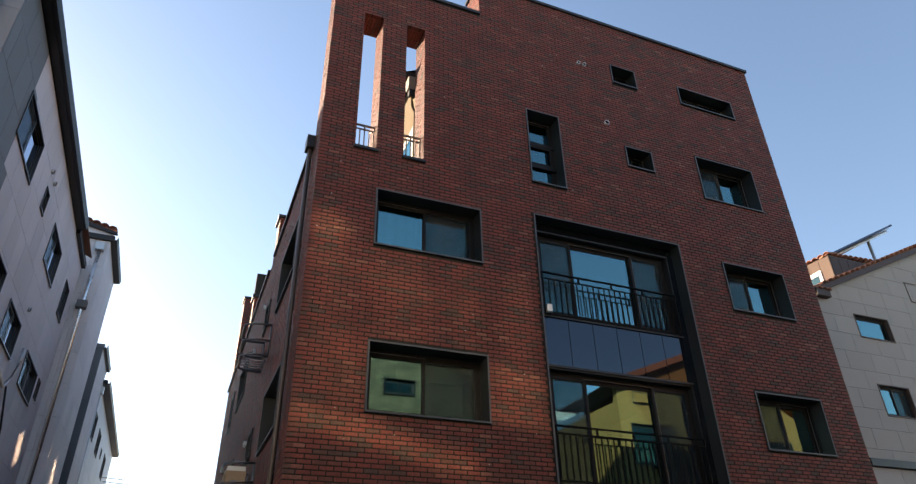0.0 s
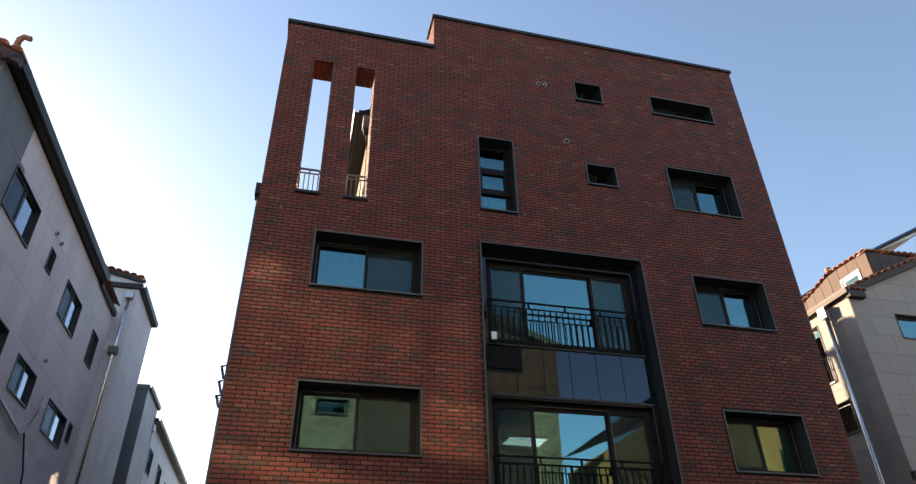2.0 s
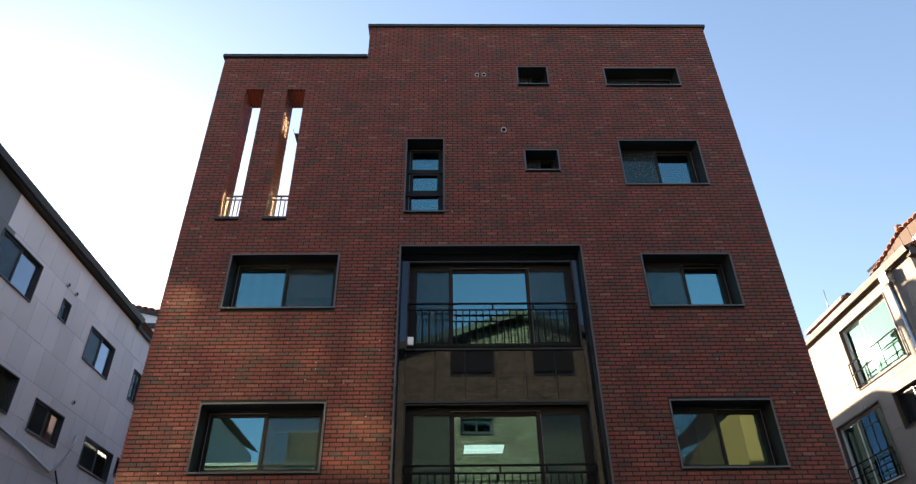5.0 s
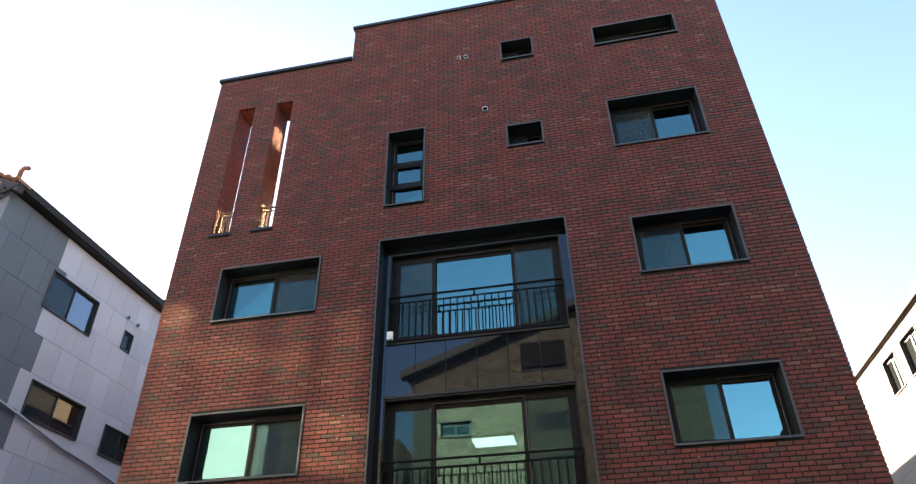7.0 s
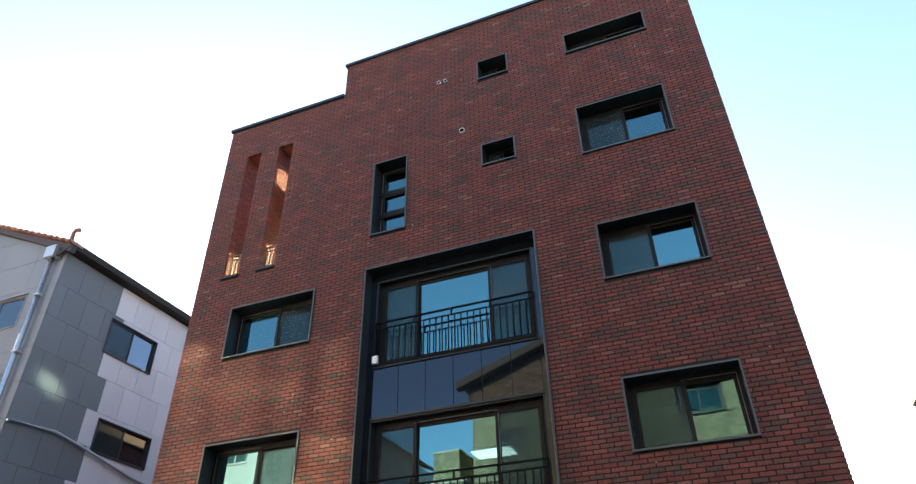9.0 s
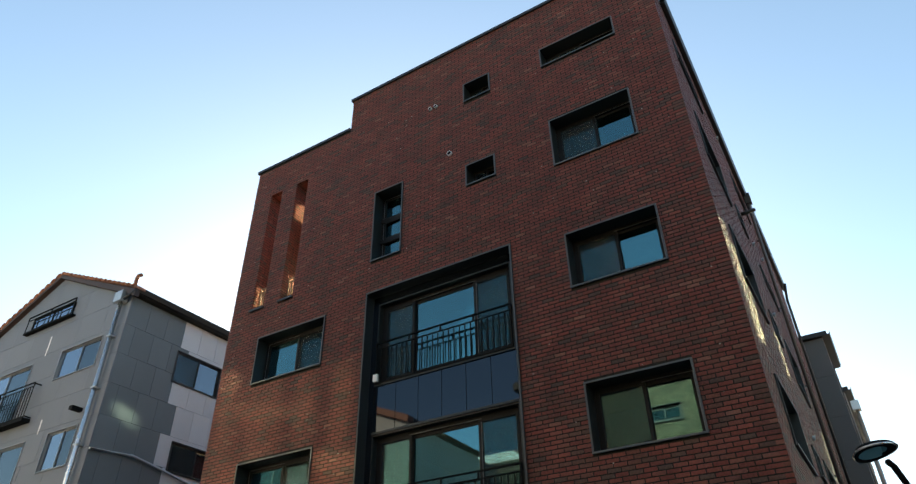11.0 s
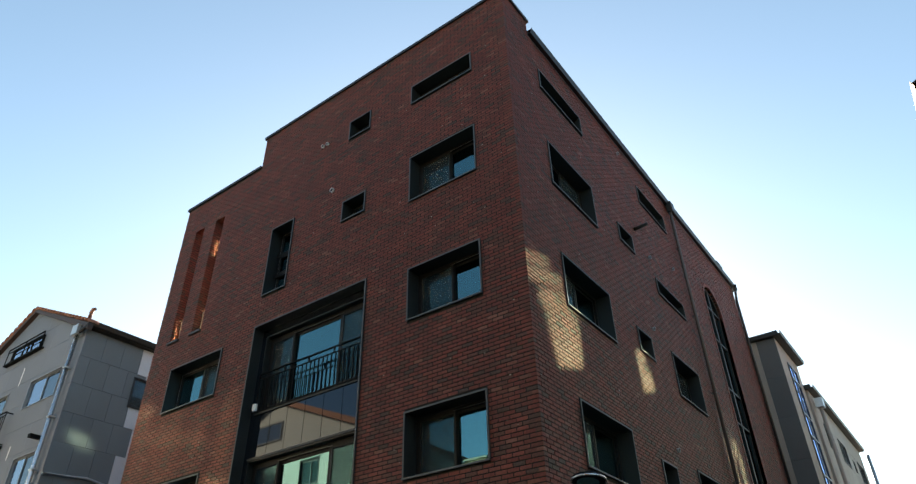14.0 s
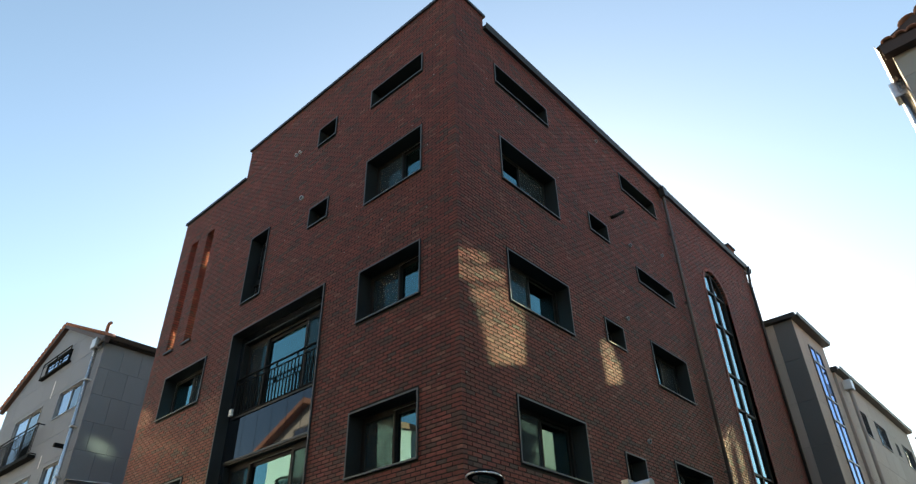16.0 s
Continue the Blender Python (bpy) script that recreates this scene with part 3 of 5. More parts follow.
BAY = (-6.77, -3.50, 3.3, 8.35)
SLOTS = [(-10.15, -9.77, 8.98, 12.33), (-9.28, -8.90, 8.98, 12.33)]
FRONT = {
    "w1": (-9.74, -7.82, 7.08, 8.18), "w2": (-9.74, -7.80, 4.37, 5.45), "w3": (-2.47, -0.85, 7.08, 8.16), "w6": (-2.47, -0.85, 4.38, 5.45),
    "w4": (-2.49, -0.86, 9.71, 10.87), "w5": (-2.50, -0.87, 12.42, 12.98), "s1": (-4.39, -3.71, 12.45, 13.02), "s2": (-4.39, -3.70, 10.07, 10.62),
    "n": (-6.73, -5.96, 9.08, 10.92)}
fholes = [*FRONT.values(), BAY, *SLOTS, (WEST - 1, STEP, LOW, 20)]
wide_slots = [(a - 0.009, b + 0.009, c - 0.01, d + 0.009) for a, b, c, d in SLOTS]
bholes = [*FRONT.values(), BAY, *wide_slots, (WEST - 1, STEP + 0.009, LOW, 20)]
BASE = 3.283
front = wall(SF, WEST + 0.01, EAST - 0.01, 0, HIGH, 0.007, 0.34, bholes, MORTAR, red, label="dark mortar behind the red brick front")
thick = wall(SF, WEST + 0.009, STEP - 0.3, 8.7, LOW, 0.345, 0.56, wide_slots, MORTAR, red)
bricks(SF, WEST, EAST, BASE, HIGH, fholes, RED, front, near=(-3.2, -0.2, 3.3, 4.9), ends=(2, 2), seed=1)

EWIN = [(1.29, 3.22, 12.45, 13.03), (1.30, 3.22, 9.80, 10.91), (1.28, 3.21, 7.11, 8.19), (1.27, 3.20, 4.40, 5.46),
        (4.46, 5.27, 10.19, 10.70), (4.45, 5.20, 7.43, 7.99), (4.43, 5.18, 4.68, 5.23),
        (6.46, 8.36, 12.48, 13.06), (6.43, 8.27, 9.66, 10.12), (6.42, 8.16, 7.06, 8.13), (6.44, 8.18, 4.38, 5.45)]
ARCH = (10.9, 12.46, 3.4, 11.42)
arch_steps = []
mid, rad = (ARCH[0] + ARCH[1]) / 2, (ARCH[1] - ARCH[0]) / 2
z = ARCH[3]
while z < ARCH[3] + rad - 0.01:
    h = z + COURSE / 2 - ARCH[3]
    half = math.sqrt(max(0.0, rad * rad - h * h))
    arch_steps.append((mid - half, mid + half, z, z + COURSE))
    z += COURSE
eholes = [*EWIN, ARCH, *arch_steps, (1.0, 99, 13.86, 20)]
east = wall(EF, 0.34, BACK, 0, HIGH, 0.007, 0.34, eholes, MORTAR, red, label="dark mortar behind the red brick side")
bricks(EF, 0.0, BACK, BASE, HIGH, eholes, RED, east, near=(0.2, 2.6, 3.3, 4.9), ends=(1, 0), seed=2)

WWIN = [(1.28, 3.15, 7.08, 8.18), (1.28, 3.15, 4.38, 5.45), (4.5, 5.2, 7.4, 8.0), (4.5, 5.2, 4.68, 5.23), (8.2, 10.1, 7.08, 8.18), (8.2, 10.1, 4.38, 5.45), (11.6, 12.4, 7.08, 8.18)]
WTOP = 9.31
wholes = [*WWIN, (0.55, 99, WTOP, 20)]
west = wall(WF, 0.34, BACK, 0, LOW, 0.007, 0.34, wholes, MORTAR, red)
bricks(WF, 0.0, BACK, BASE, LOW, wholes, RED, west, near=(0.2, 2.6, 5.6, 7.0), ends=(1, 0), seed=3)
north = wall(NF, WEST + 0.34, EAST - 0.34, 0, 14.0, 0.0, 0.3, [], MORTAR, red)
# slot sides and heads in brick
for s in SLOTS:
    for kind, at, seed in (("e", s[0], 11), ("w", s[1], 12)):
        bricks(face_axes(kind, at), 0.1, 0.56, s[2], s[3], [], RED, thick, seed=seed, deep=0.03)
    F = face_axes("b", s[3])
    bx = Boxes()
    k = 0
    while s[0] + k * 0.0625 < s[1] - 0.02:
        a = s[0] + k * 0.0625 + 0.004
        bx.on(F, a, min(a + 0.0545, s[1]), 0.0, 0.05, 0.1, 0.33)
        bx.on(F, a, min(a + 0.0545, s[1]), 0.002, 0.05, 0.34, 0.56)
        k += 1
    tagged(part("brickwork", bx, RED, thick), kind="stuff")
    part("sill", Boxes().on(SF, s[0] - 0.03, s[1] + 0.03, -0.05, 0.58, s[2] - 0.05, s[2]), COPING, red)
    railing(red, SF, s[0] + 0.01, s[1] - 0.01, s[2] + 0.02, s[2] + 0.66, 0.2, step=0.1, material=BROWNRAIL, mids=(0.09,), name="slot_rail", r=0.012)

# the step in the parapet, its side and back
SIDE = face_axes("w", STEP)
part("parapet", Boxes().add((STEP + 0.012, 0.345, LOW - 0.3), (-0.345, 0.62, HIGH)), MORTAR, red)
bricks(SIDE, 0.1, 0.62, LOW, HIGH, [], RED, front, deep=0.03, seed=15)
bricks(face_axes("n", 1.0), -0.34, 0.0, 14.0, HIGH, [], RED, east, deep=0.03, seed=16)

# lime specks on the brick
rnd = random.Random(7)
for F, u0, u1, zt, holes, host in ((SF, WEST + 0.1, EAST - 0.1, 13.2, fholes, front), (EF, 0.1, 14.0, 13.7, eholes, east)):
    bx = Boxes()
    for k in range(170):
        u, zz, w = rnd.uniform(u0, u1), rnd.uniform(3.4, zt), rnd.uniform(0.004, 0.011)
        if not any(h[0] - 0.05 < u < h[1] + 0.05 and h[2] - 0.05 < zz < h[3] + 0.05 for h in holes):
            bx.on(F, u - w, u + w * rnd.uniform(0.5, 1.6), -0.0045, 0.004, zz - w * rnd.uniform(0.4, 1.0), zz + w * 0.6)
    tagged(part("lime_speck", bx, CREAMSTONE, host), kind="stuff")

# copings
part("coping", Boxes().add((WEST - 0.045, -0.045, LOW), (STEP - 0.002, 0.6, LOW + 0.075)), COPING, red)
part("coping", Boxes().add((STEP - 0.045, -0.045, HIGH), (0.045, 0.66, HIGH + 0.075)), COPING, red)
part("coping", Boxes().add((-0.38, 0.662, HIGH), (0.045, 1.05, HIGH + 0.075)), COPING, red)
part("coping", Boxes().add((WEST - 0.05, 0.6, WTOP), (WEST + 0.4, 5.0, WTOP + 0.07)), COPING, red)
part("coping", Boxes().add((WEST - 0.05, 5.8, WTOP), (WEST + 0.4, BACK, WTOP + 0.07)), COPING, red)

# terrace and the set-back top storey
part("terrace_floor", Boxes().add((WEST + 0.35, 0.585, 8.6), (-8.86, BACK - 0.31, 8.9)), CONCRETE, red)
part("top_storey_wall", Boxes().add((-8.85, 0.565, 8.6), (-8.6, BACK - 0.31, 11.72)), STUCCO, red, "ochre rendered wall of the set-back top storey")
eave = part("top_storey_eave", Boxes().add((-9.12, 0.75, 11.722), (-8.35, BACK - 0.4, 11.84)), FASCIA, red)
gutter(red, (-9.122, 0.72, 11.73), (-9.122, 2.9, 11.73), (-1, 0, 0), h=0.13, w=0.11)
hop = part("rain_hopper", prism([(0.66, 11.3), (0.8, 11.3), (0.84, 11.38), (0.84, 11.6), (0.62, 11.6), (0.62, 11.38)], face_axes("w", -9.02), 0, 0.165), CREAMSTONE, red, "beige rainwater hopper")
part("hopper_outlet", prism([(0.69, 11.14), (0.77, 11.14), (0.79, 11.298), (0.67, 11.298)], face_axes("w", -8.99), 0, 0.13), FASCIA, hop)
part("downpipe", tube([(-8.93, 0.73, 11.2), (-8.9, 0.73, 10.9), (-8.89, 0.6, 10.6), (-8.89, 0.6, 8.95)], 0.03), STUCCO, red, "ochre-painted downpipe")
bm = bmesh.new()
vs = [bm.verts.new(p) for p in ((-9.1, 0.8, 11.85), (-9.1, BACK - 0.4, 11.85), (-5.2, BACK - 0.4, 15.0), (-5.2, 0.8, 15.0), (0.1, BACK, 14.1), (0.1, 1.06, 14.1))]
vs[2].co.z = vs[3].co.z = 13.9
bm.faces.new(vs[:4])
bm.faces.new((vs[3], vs[2], vs[4], vs[5]))
part("roof", bm, FASCIA, red)
window(red, face_axes("w", -8.86), 0.68, 1.6, 9.0, 10.35, depth=-0.03, room=0, lights=((1, "g"),), frame_mat=WHITE, liner=WHITE)

# east eave with its gutter
part("eave_soffit", Boxes().add((-0.3, 1.0, 13.86), (0.0, BACK + 0.25, 13.92)), FASCIA, red)
part("eave_fascia", Boxes().add((-0.03, 1.0, 13.92), (0.012, BACK + 0.27, 14.02)), FASCIA, red)
gutter(red, (0.014, 0.97, 13.87), (0.014, BACK + 0.3, 13.87), (1, 0, 0), h=0.14, w=0.115)
hop = part("rain_hopper", prism([(8.95, 13.62), (9.11, 13.62), (9.16, 13.82), (9.16, 13.94), (8.9, 13.94), (8.9, 13.82)], EF, -0.2, -0.03), FASCIA, red)
part("downpipe", tube([(0.1, 9.03, 13.7), (0.09, 9.03, 13.4), (0.09, 9.03, 0.1)], 0.045), DARKPIPE, red, "brown metal downpipe")
part("downpipe", tube([(0.16, BACK - 0.1, 13.95), (0.1, BACK - 0.1, 13.6), (0.06, BACK - 0.08, 13.3), (0.06, BACK - 0.08, 0.1)], 0.045), FASCIA, red, "dark brown metal downpipe")
for k in range(5):
    part("pipe_bracket", Boxes().add((0.0, 8.98, 3.5 + 2.2 * k), (0.139, 9.08, 3.52 + 2.2 * k)), DARKPIPE, red)
part("downpipe", tube([(WEST - 0.06, 0.62, 9.2), (WEST - 0.06, 0.62, 0.1)], 0.04), DARKPIPE, red, "brown metal downpipe")
part("rain_hopper", Boxes().add((WEST - 0.14, 0.5, 9.15), (WEST, 0.74, 9.4)), FASCIA, red)


# chimneys on the roof and the west parapet
def chimney(x, y, z0, z1, w=0.45, cap=COPING):
    c = Boxes().add((x - w / 2 + 0.008, y - w / 2 + 0.008, z0), (x + w / 2 - 0.008, y + w / 2 - 0.008, z1))
    c = part("chimney", c, MORTAR, red)
    for kind, at, m in (("s", y - w / 2, x), ("e", x + w / 2, y), ("w", x - w / 2, y)):
        bricks(face_axes(kind, at), m - w / 2, m + w / 2, z0, z1, [], RED, c, deep=0.03, seed=int(y * 10))
    part("chimney_cap", Boxes().add((x - w / 2 - 0.05, y - w / 2 - 0.05, z1), (x + w / 2 + 0.05, y + w / 2 + 0.05, z1 + 0.07)), cap, c)


chimney(WEST + 0.24, 5.4, WTOP, 10.5)
chimney(WEST + 0.24, 10.2, WTOP, 10.6)
chimney(WEST + 0.3, 14.75, WTOP, 12.6, 0.6)
chimney(-0.42, 15.05, 13.95, 14.8, 0.5)

# front windows
window(red, SF, *FRONT["w1"], lights=((0.5, "g"), (0.5, "s")), curtain=-0.45, label="two-sash window in a dark metal surround, one sash screened")
window(red, SF, *FRONT["w2"], lights=((0.5, "g"), (0.5, "s")), label="two-sash window in a dark metal surround, one sash screened")
window(red, SF, *FRONT["w3"], lights=((0.5, "s"), (0.5, "g")), label="two-sash window in a dark metal surround, one sash screened")
window(red, SF, *FRONT["w6"], lights=((0.5, "s"), (0.5, "g")), label="two-sash window in a dark metal surround, one sash screened")
window(red, SF, *FRONT["w4"], lights=((0.5, "s"), (0.5, "g")), curtain=0.4, label="two-sash window with a pale curtain in a dark metal surround")
window(red, SF, *FRONT["w5"], lights=((0.5, "s"), (0.5, "g")), label="low wide window in a dark metal surround")
window(red, SF, *FRONT["s1"], lights=((0.5, "s"), (0.5, "g")), bar=0.04, label="small square window in a dark metal surround")
window(red, SF, *FRONT["s2"], lights=((0.5, "s"), (0.5, "g")), bar=0.04, label="small square window in a dark metal surround")

# tall stair window in three lights
n0, n1, m0, m1 = FRONT["n"]
tall = window(red, SF, n0, n1, m0, m1, lights=((1, "g"),), bar=0.052, label="tall narrow three-light window in a dark metal surround")
for zb in (m0 + 0.58, m0 + 1.14):
    part("transom", Boxes().on(SF, n0 + 0.03, n1 - 0.03, 0.235, 0.33, zb, zb + 0.09), BRONZE, tall)
part("opening_sash", Boxes().on(SF, n0 + 0.1, n0 + 0.15, 0.245, 0.275, m0 + 0.68, m0 + 1.14).on(SF, n1 - 0.15, n1 - 0.1, 0.245, 0.275, m0 + 0.68, m0 + 1.14)
     .on(SF, n0 + 0.15, n1 - 0.15, 0.245, 0.275, m0 + 0.67, m0 + 0.715).on(SF, n0 + 0.15, n1 - 0.15, 0.245, 0.275, m0 + 1.095, m0 + 1.14), BRONZE, tall)

# the two-storey bay: metal lining, spandrel sheets, two window bands and their rails
b0, b1, c0, c1 = BAY
RE = 0.22
bay = part("bay_lining", Boxes().on(SF, b0 + 0.03, b1 - 0.03, -0.03, RE, c1 - 0.03, c1), ANTHRACITE, red, "dark metal lining of the two-storey window bay")
for u in (b0, b1 - 0.03):
    part("bay_jamb", Boxes().on(SF, u, u + 0.03, -0.03, RE, c0, c1), ANTHRACITE, bay)
part("surround_lip", Boxes().on(SF, b0, b0 + 0.03, -0.034, -0.0305, c0, c1 - 0.03).on(SF, b1 - 0.03, b1, -0.034, -0.0305, c0, c1 - 0.03).on(SF, b0, b1, -0.034, -0.0305, c1 - 0.03, c1), LIP, bay)
part("bay_head", Boxes().on(SF, b0 + 0.03, b1 - 0.03, RE, RE + 0.03, 8.16, c1 - 0.03), PANEL, bay)
for u in (b0 + 0.03, b1 - 0.15):
    part("bay_side", Boxes().on(SF, u, u + 0.12, RE, RE + 0.03, c0, 8.16), PANEL, bay)
part("spandrel_backing", Boxes().on(SF, b0 + 0.15, b1 - 0.15, RE + 0.012, RE + 0.03, 5.5, 6.42), FASCIA, bay)
n = 6
wd = (b1 - b0 - 0.3) / n
for k in range(n):
    u = b0 + 0.15 + k * wd
    part("spandrel_panel", Boxes().on(SF, u + 0.006, u + wd - 0.006, RE + random.uniform(-0.001, 0.001), RE + 0.011, 5.535, 6.405), PANEL, bay)
part("spandrel_trim", Boxes().on(SF, b0 + 0.15, b1 - 0.15, RE - 0.03, RE + 0.012, 6.405, 6.445), ANTHRACITE, bay)
part("spandrel_trim", Boxes().on(SF, b0 + 0.15, b1 - 0.15, RE - 0.03, RE + 0.012, 5.495, 5.535), ANTHRACITE, bay)
up = window(red, SF, b0 + 0.15, b1 - 0.15, 6.445, 8.16, depth=RE + 0.13, proud=-RE, bar=0.07, room=3.2, lights=((0.24, "s"), (0.5, "g"), (0.26, "s")), label="wide three-light balcony window in dark metal")
dn = window(red, SF, b0 + 0.15, b1 - 0.15, 3.33, 5.495, depth=RE + 0.13, proud=-RE, bar=0.07, room=3.2, lights=((0.24, "s"), (0.5, "g"), (0.26, "s")), label="wide three-light balcony window in dark metal, room light on")
railing(red, SF, b0 + 0.18, b1 - 0.18, 6.44, 7.275, RE - 0.035, r=0.011, step=0.116, posts=(0.0, 0.26, 0.5, 0.74, 1.0))
railing(red, SF, b0 + 0.18, b1 - 0.18, 3.66, 4.525, RE - 0.035, r=0.011, step=0.116, posts=(0.0, 0.26, 0.5, 0.74, 1.0))
# ceiling light in the lower room
lamp = thing("ceiling_light", (-5.25, 2.45, 5.5), "white rectangular ceiling light, switched on", "ceiling light")
part("frame", Boxes().add((-5.65, 2.25, 5.45), (-4.85, 2.75, 5.49)), DARKALU, lamp)
for k in range(2):
    part("tube_cover", Boxes().add((-5.62, 2.27 + 0.26 * k, 5.42), (-4.88, 2.465 + 0.26 * k, 5.449)), LAMPLIGHT, lamp)
# small white sensor box on the upper rail
box = part("sensor_box", Boxes().on(SF, b0 + 0.19, b0 + 0.285, 0.1, 0.15, 6.46, 6.6), WHITE, red, "small white plastic box")
part("sensor_bracket", Boxes().on(SF, b0 + 0.225, b0 + 0.25, 0.15, 0.17, 6.5, 6.53), WHITE, box)
part("sensor_cord", tube([(b0 + 0.25, 0.13, 6.46), (b0 + 0.265, 0.14, 6.41), (b0 + 0.3, 0.17, 6.43), (b0 + 0.32, 0.2, 6.46)], 0.008, 6), BLACK, box)
for u in (-5.26, -5.11):
    vent_cap(red, SF, u, 12.73)
vent_cap(red, SF, -4.76, 11.13, r=0.055)

# east windows
for k, h in enumerate(EWIN):
    tall_one = h[3] - h[2] > 0.9
    small = h[1] - h[0] < 1.0
    window(red, EF, *h, lights=((0.5, "s"), (0.5, "g")) if k not in (0, 1, 9) else ((0.5, "g"), (0.5, "s")), bar=0.04 if small else 0.05,
           label="small square window in a dark metal surround" if small else "two-sash window in a dark metal surround" if tall_one else "low wide window in a dark metal surround")
for h in WWIN:
    window(red, WF, *h, label="two-sash window in a dark metal surround")
for u, zz in ((5.47, 13.5), (6.32, 10.65), (8.15, 11.2), (5.49, 8.33), (5.47, 5.63)):
    vent_cap(red, EF, u, zz, r=0.045, material=ALU)
for u, zz in ((6.6, 7.6), (5.6, 5.2), (5.75, 5.2), (5.5, 8.25)):
    vent_cap(red, WF, u, zz, r=0.045)
part("flue_pipe", tube([(0.0, 5.6, 11.12), (0.1, 5.62, 11.13), (0.32, 5.7, 11.2)], 0.045), BRONZE, red, "dark metal boiler flue pipe")

# the tall arched stair window
arc = [(ARCH[0], ARCH[2]), (ARCH[0], ARCH[3])] + [(mid - rad * math.cos(math.pi * k / 16), ARCH[3] + rad * math.sin(math.pi * k / 16)) for k in range(1, 16)] + [(ARCH[1], ARCH[3]), (ARCH[1], ARCH[2])]
inner = [(mid + (u - mid) * 0.86, zz if zz <= ARCH[3] else ARCH[3] + (zz - ARCH[3]) * 0.86) for u, zz in arc]


def arch_band(o, i, d0, d1):
    bm = bmesh.new()
    ring = [[bm.verts.new(EF(u, d, zz)) for u, zz in pts] for pts, d in ((o, d0), (i, d0), (i, d1), (o, d1))]
    for a, b in zip(ring, ring[1:] + ring[:1]):
        for k in range(len(o) - 1):
            bm.faces.new((a[k], a[k + 1], b[k + 1], b[k]))
    return bm


arch_win = part("window", arch_band(arc, inner, 0.07, 0.15), BRONZE, red, "tall arched stair window with dark frame")
part("arch_reveal", arch_band([(u + (0.008 if u > mid else -0.008), zz) for u, zz in arc], arc, 0.0, 0.09), RED, arch_win)
# a rolled brick edge round the arch
bx = bmesh.new()
pts = []
for k in range(0, len(arc) - 1):
    (ua, za), (ub, zb) = arc[k], arc[k + 1]
    ln = math.hypot(ub - ua, zb - za)
    m = max(1, int(round(ln / COURSE)))
    for j in range(m):
        pts.append((ua + (ub - ua) * (j + 0.5) / m, za + (zb - za) * (j + 0.5) / m, math.atan2(zb - za, ub - ua), ln / m))
for u, zz, ang, ln in pts:
    ca, sa = math.cos(ang), math.sin(ang)
    hl, hw = ln / 2 - 0.005, 0.055
    quad = [(u + ca * x - sa * y, zz + sa * x + ca * y) for x, y in ((-hl, 0.0), (hl, 0.0), (hl, 2 * hw), (-hl, 2 * hw))]
    va = [bx.verts.new(EF(p, -0.02, q)) for p, q in quad]
    vb = [bx.verts.new(EF(p, 0.1, q)) for p, q in quad]
    bx.faces.new(va)
    for i in range(4):
        bx.faces.new((va[i], vb[i], vb[(i + 1) % 4], va[(i + 1) % 4]))
tagged(part("brickwork", bx, RED, arch_win), kind="stuff")
part("pane", prism(inner, EF, 0.11, 0.116), TEALGLASS, arch_win)
part("mullion", Boxes().on(EF, mid - 0.055, mid + 0.055, 0.065, 0.14, ARCH[2], ARCH[3] + rad * 0.9), BRONZE, arch_win)
for k, zz in enumerate((4.3, 5.3, 6.05, 7.75, 8.75, 10.3, 11.4)):
    part("transom", Boxes().on(EF, ARCH[0] + 0.05, ARCH[1] - 0.05, 0.065, 0.14, zz, zz + 0.06), BRONZE, arch_win)
part("room_lining", Boxes().on(EF, ARCH[0] - 0.2, ARCH[1] + 0.2, 1.3, 1.32, ARCH[2], 12.5), ROOM, arch_win)

# steel cages for outdoor units on the west wall
def cage(y, z, loaded):
    c = thing("steel_cage", (WEST, y, z), "steel pipe cage fixed to the brick wall" + (", holding an outdoor unit" if loaded else ""), "metal cage", "cages on the west wall")
    x0, x1, w = WEST - 0.02, WEST - 0.5, 0.95
    for zz in (z, z + 0.3, z + 0.62):
        pts = [(x0, y, zz), (x1 + 0.15, y, zz), (x1, y + 0.15, zz), (x1, y + w - 0.15, zz), (x1 + 0.15, y + w, zz), (x0, y + w, zz)]
        part("hoop", tube(pts, 0.028), CAGESTEEL, c)
    for k in range(6):
        yy = y + 0.12 + k * (w - 0.24) / 5
        part("floor_bar", tube([(x0, yy, z), (x1, yy, z)], 0.012, 6), CAGESTEEL, c)
    for xx, yy in ((x0 - 0.01, y), (x0 - 0.01, y + w)):
        part("upright", tube([(xx, yy, z), (xx, yy, z + 0.62)], 0.018, 8), CAGESTEEL, c)
    if loaded:
        ac = thing("air_conditioner", (WEST - 0.3, y + 0.5, z + 0.02), "white outdoor air-conditioner unit half wrapped in card", "air conditioner")
        part("casing", Boxes().add((WEST - 0.45, y + 0.12, z + 0.02), (WEST - 0.15, y + 0.85, z + 0.58)), WHITE, ac)
        part("card_wrap", Boxes().add((WEST - 0.47, y + 0.1, z + 0.1), (WEST - 0.14, y + 0.7, z + 0.5)), CARD, ac)


cage(3.45, 6.33, False)
cage(3.15, 3.66, True)


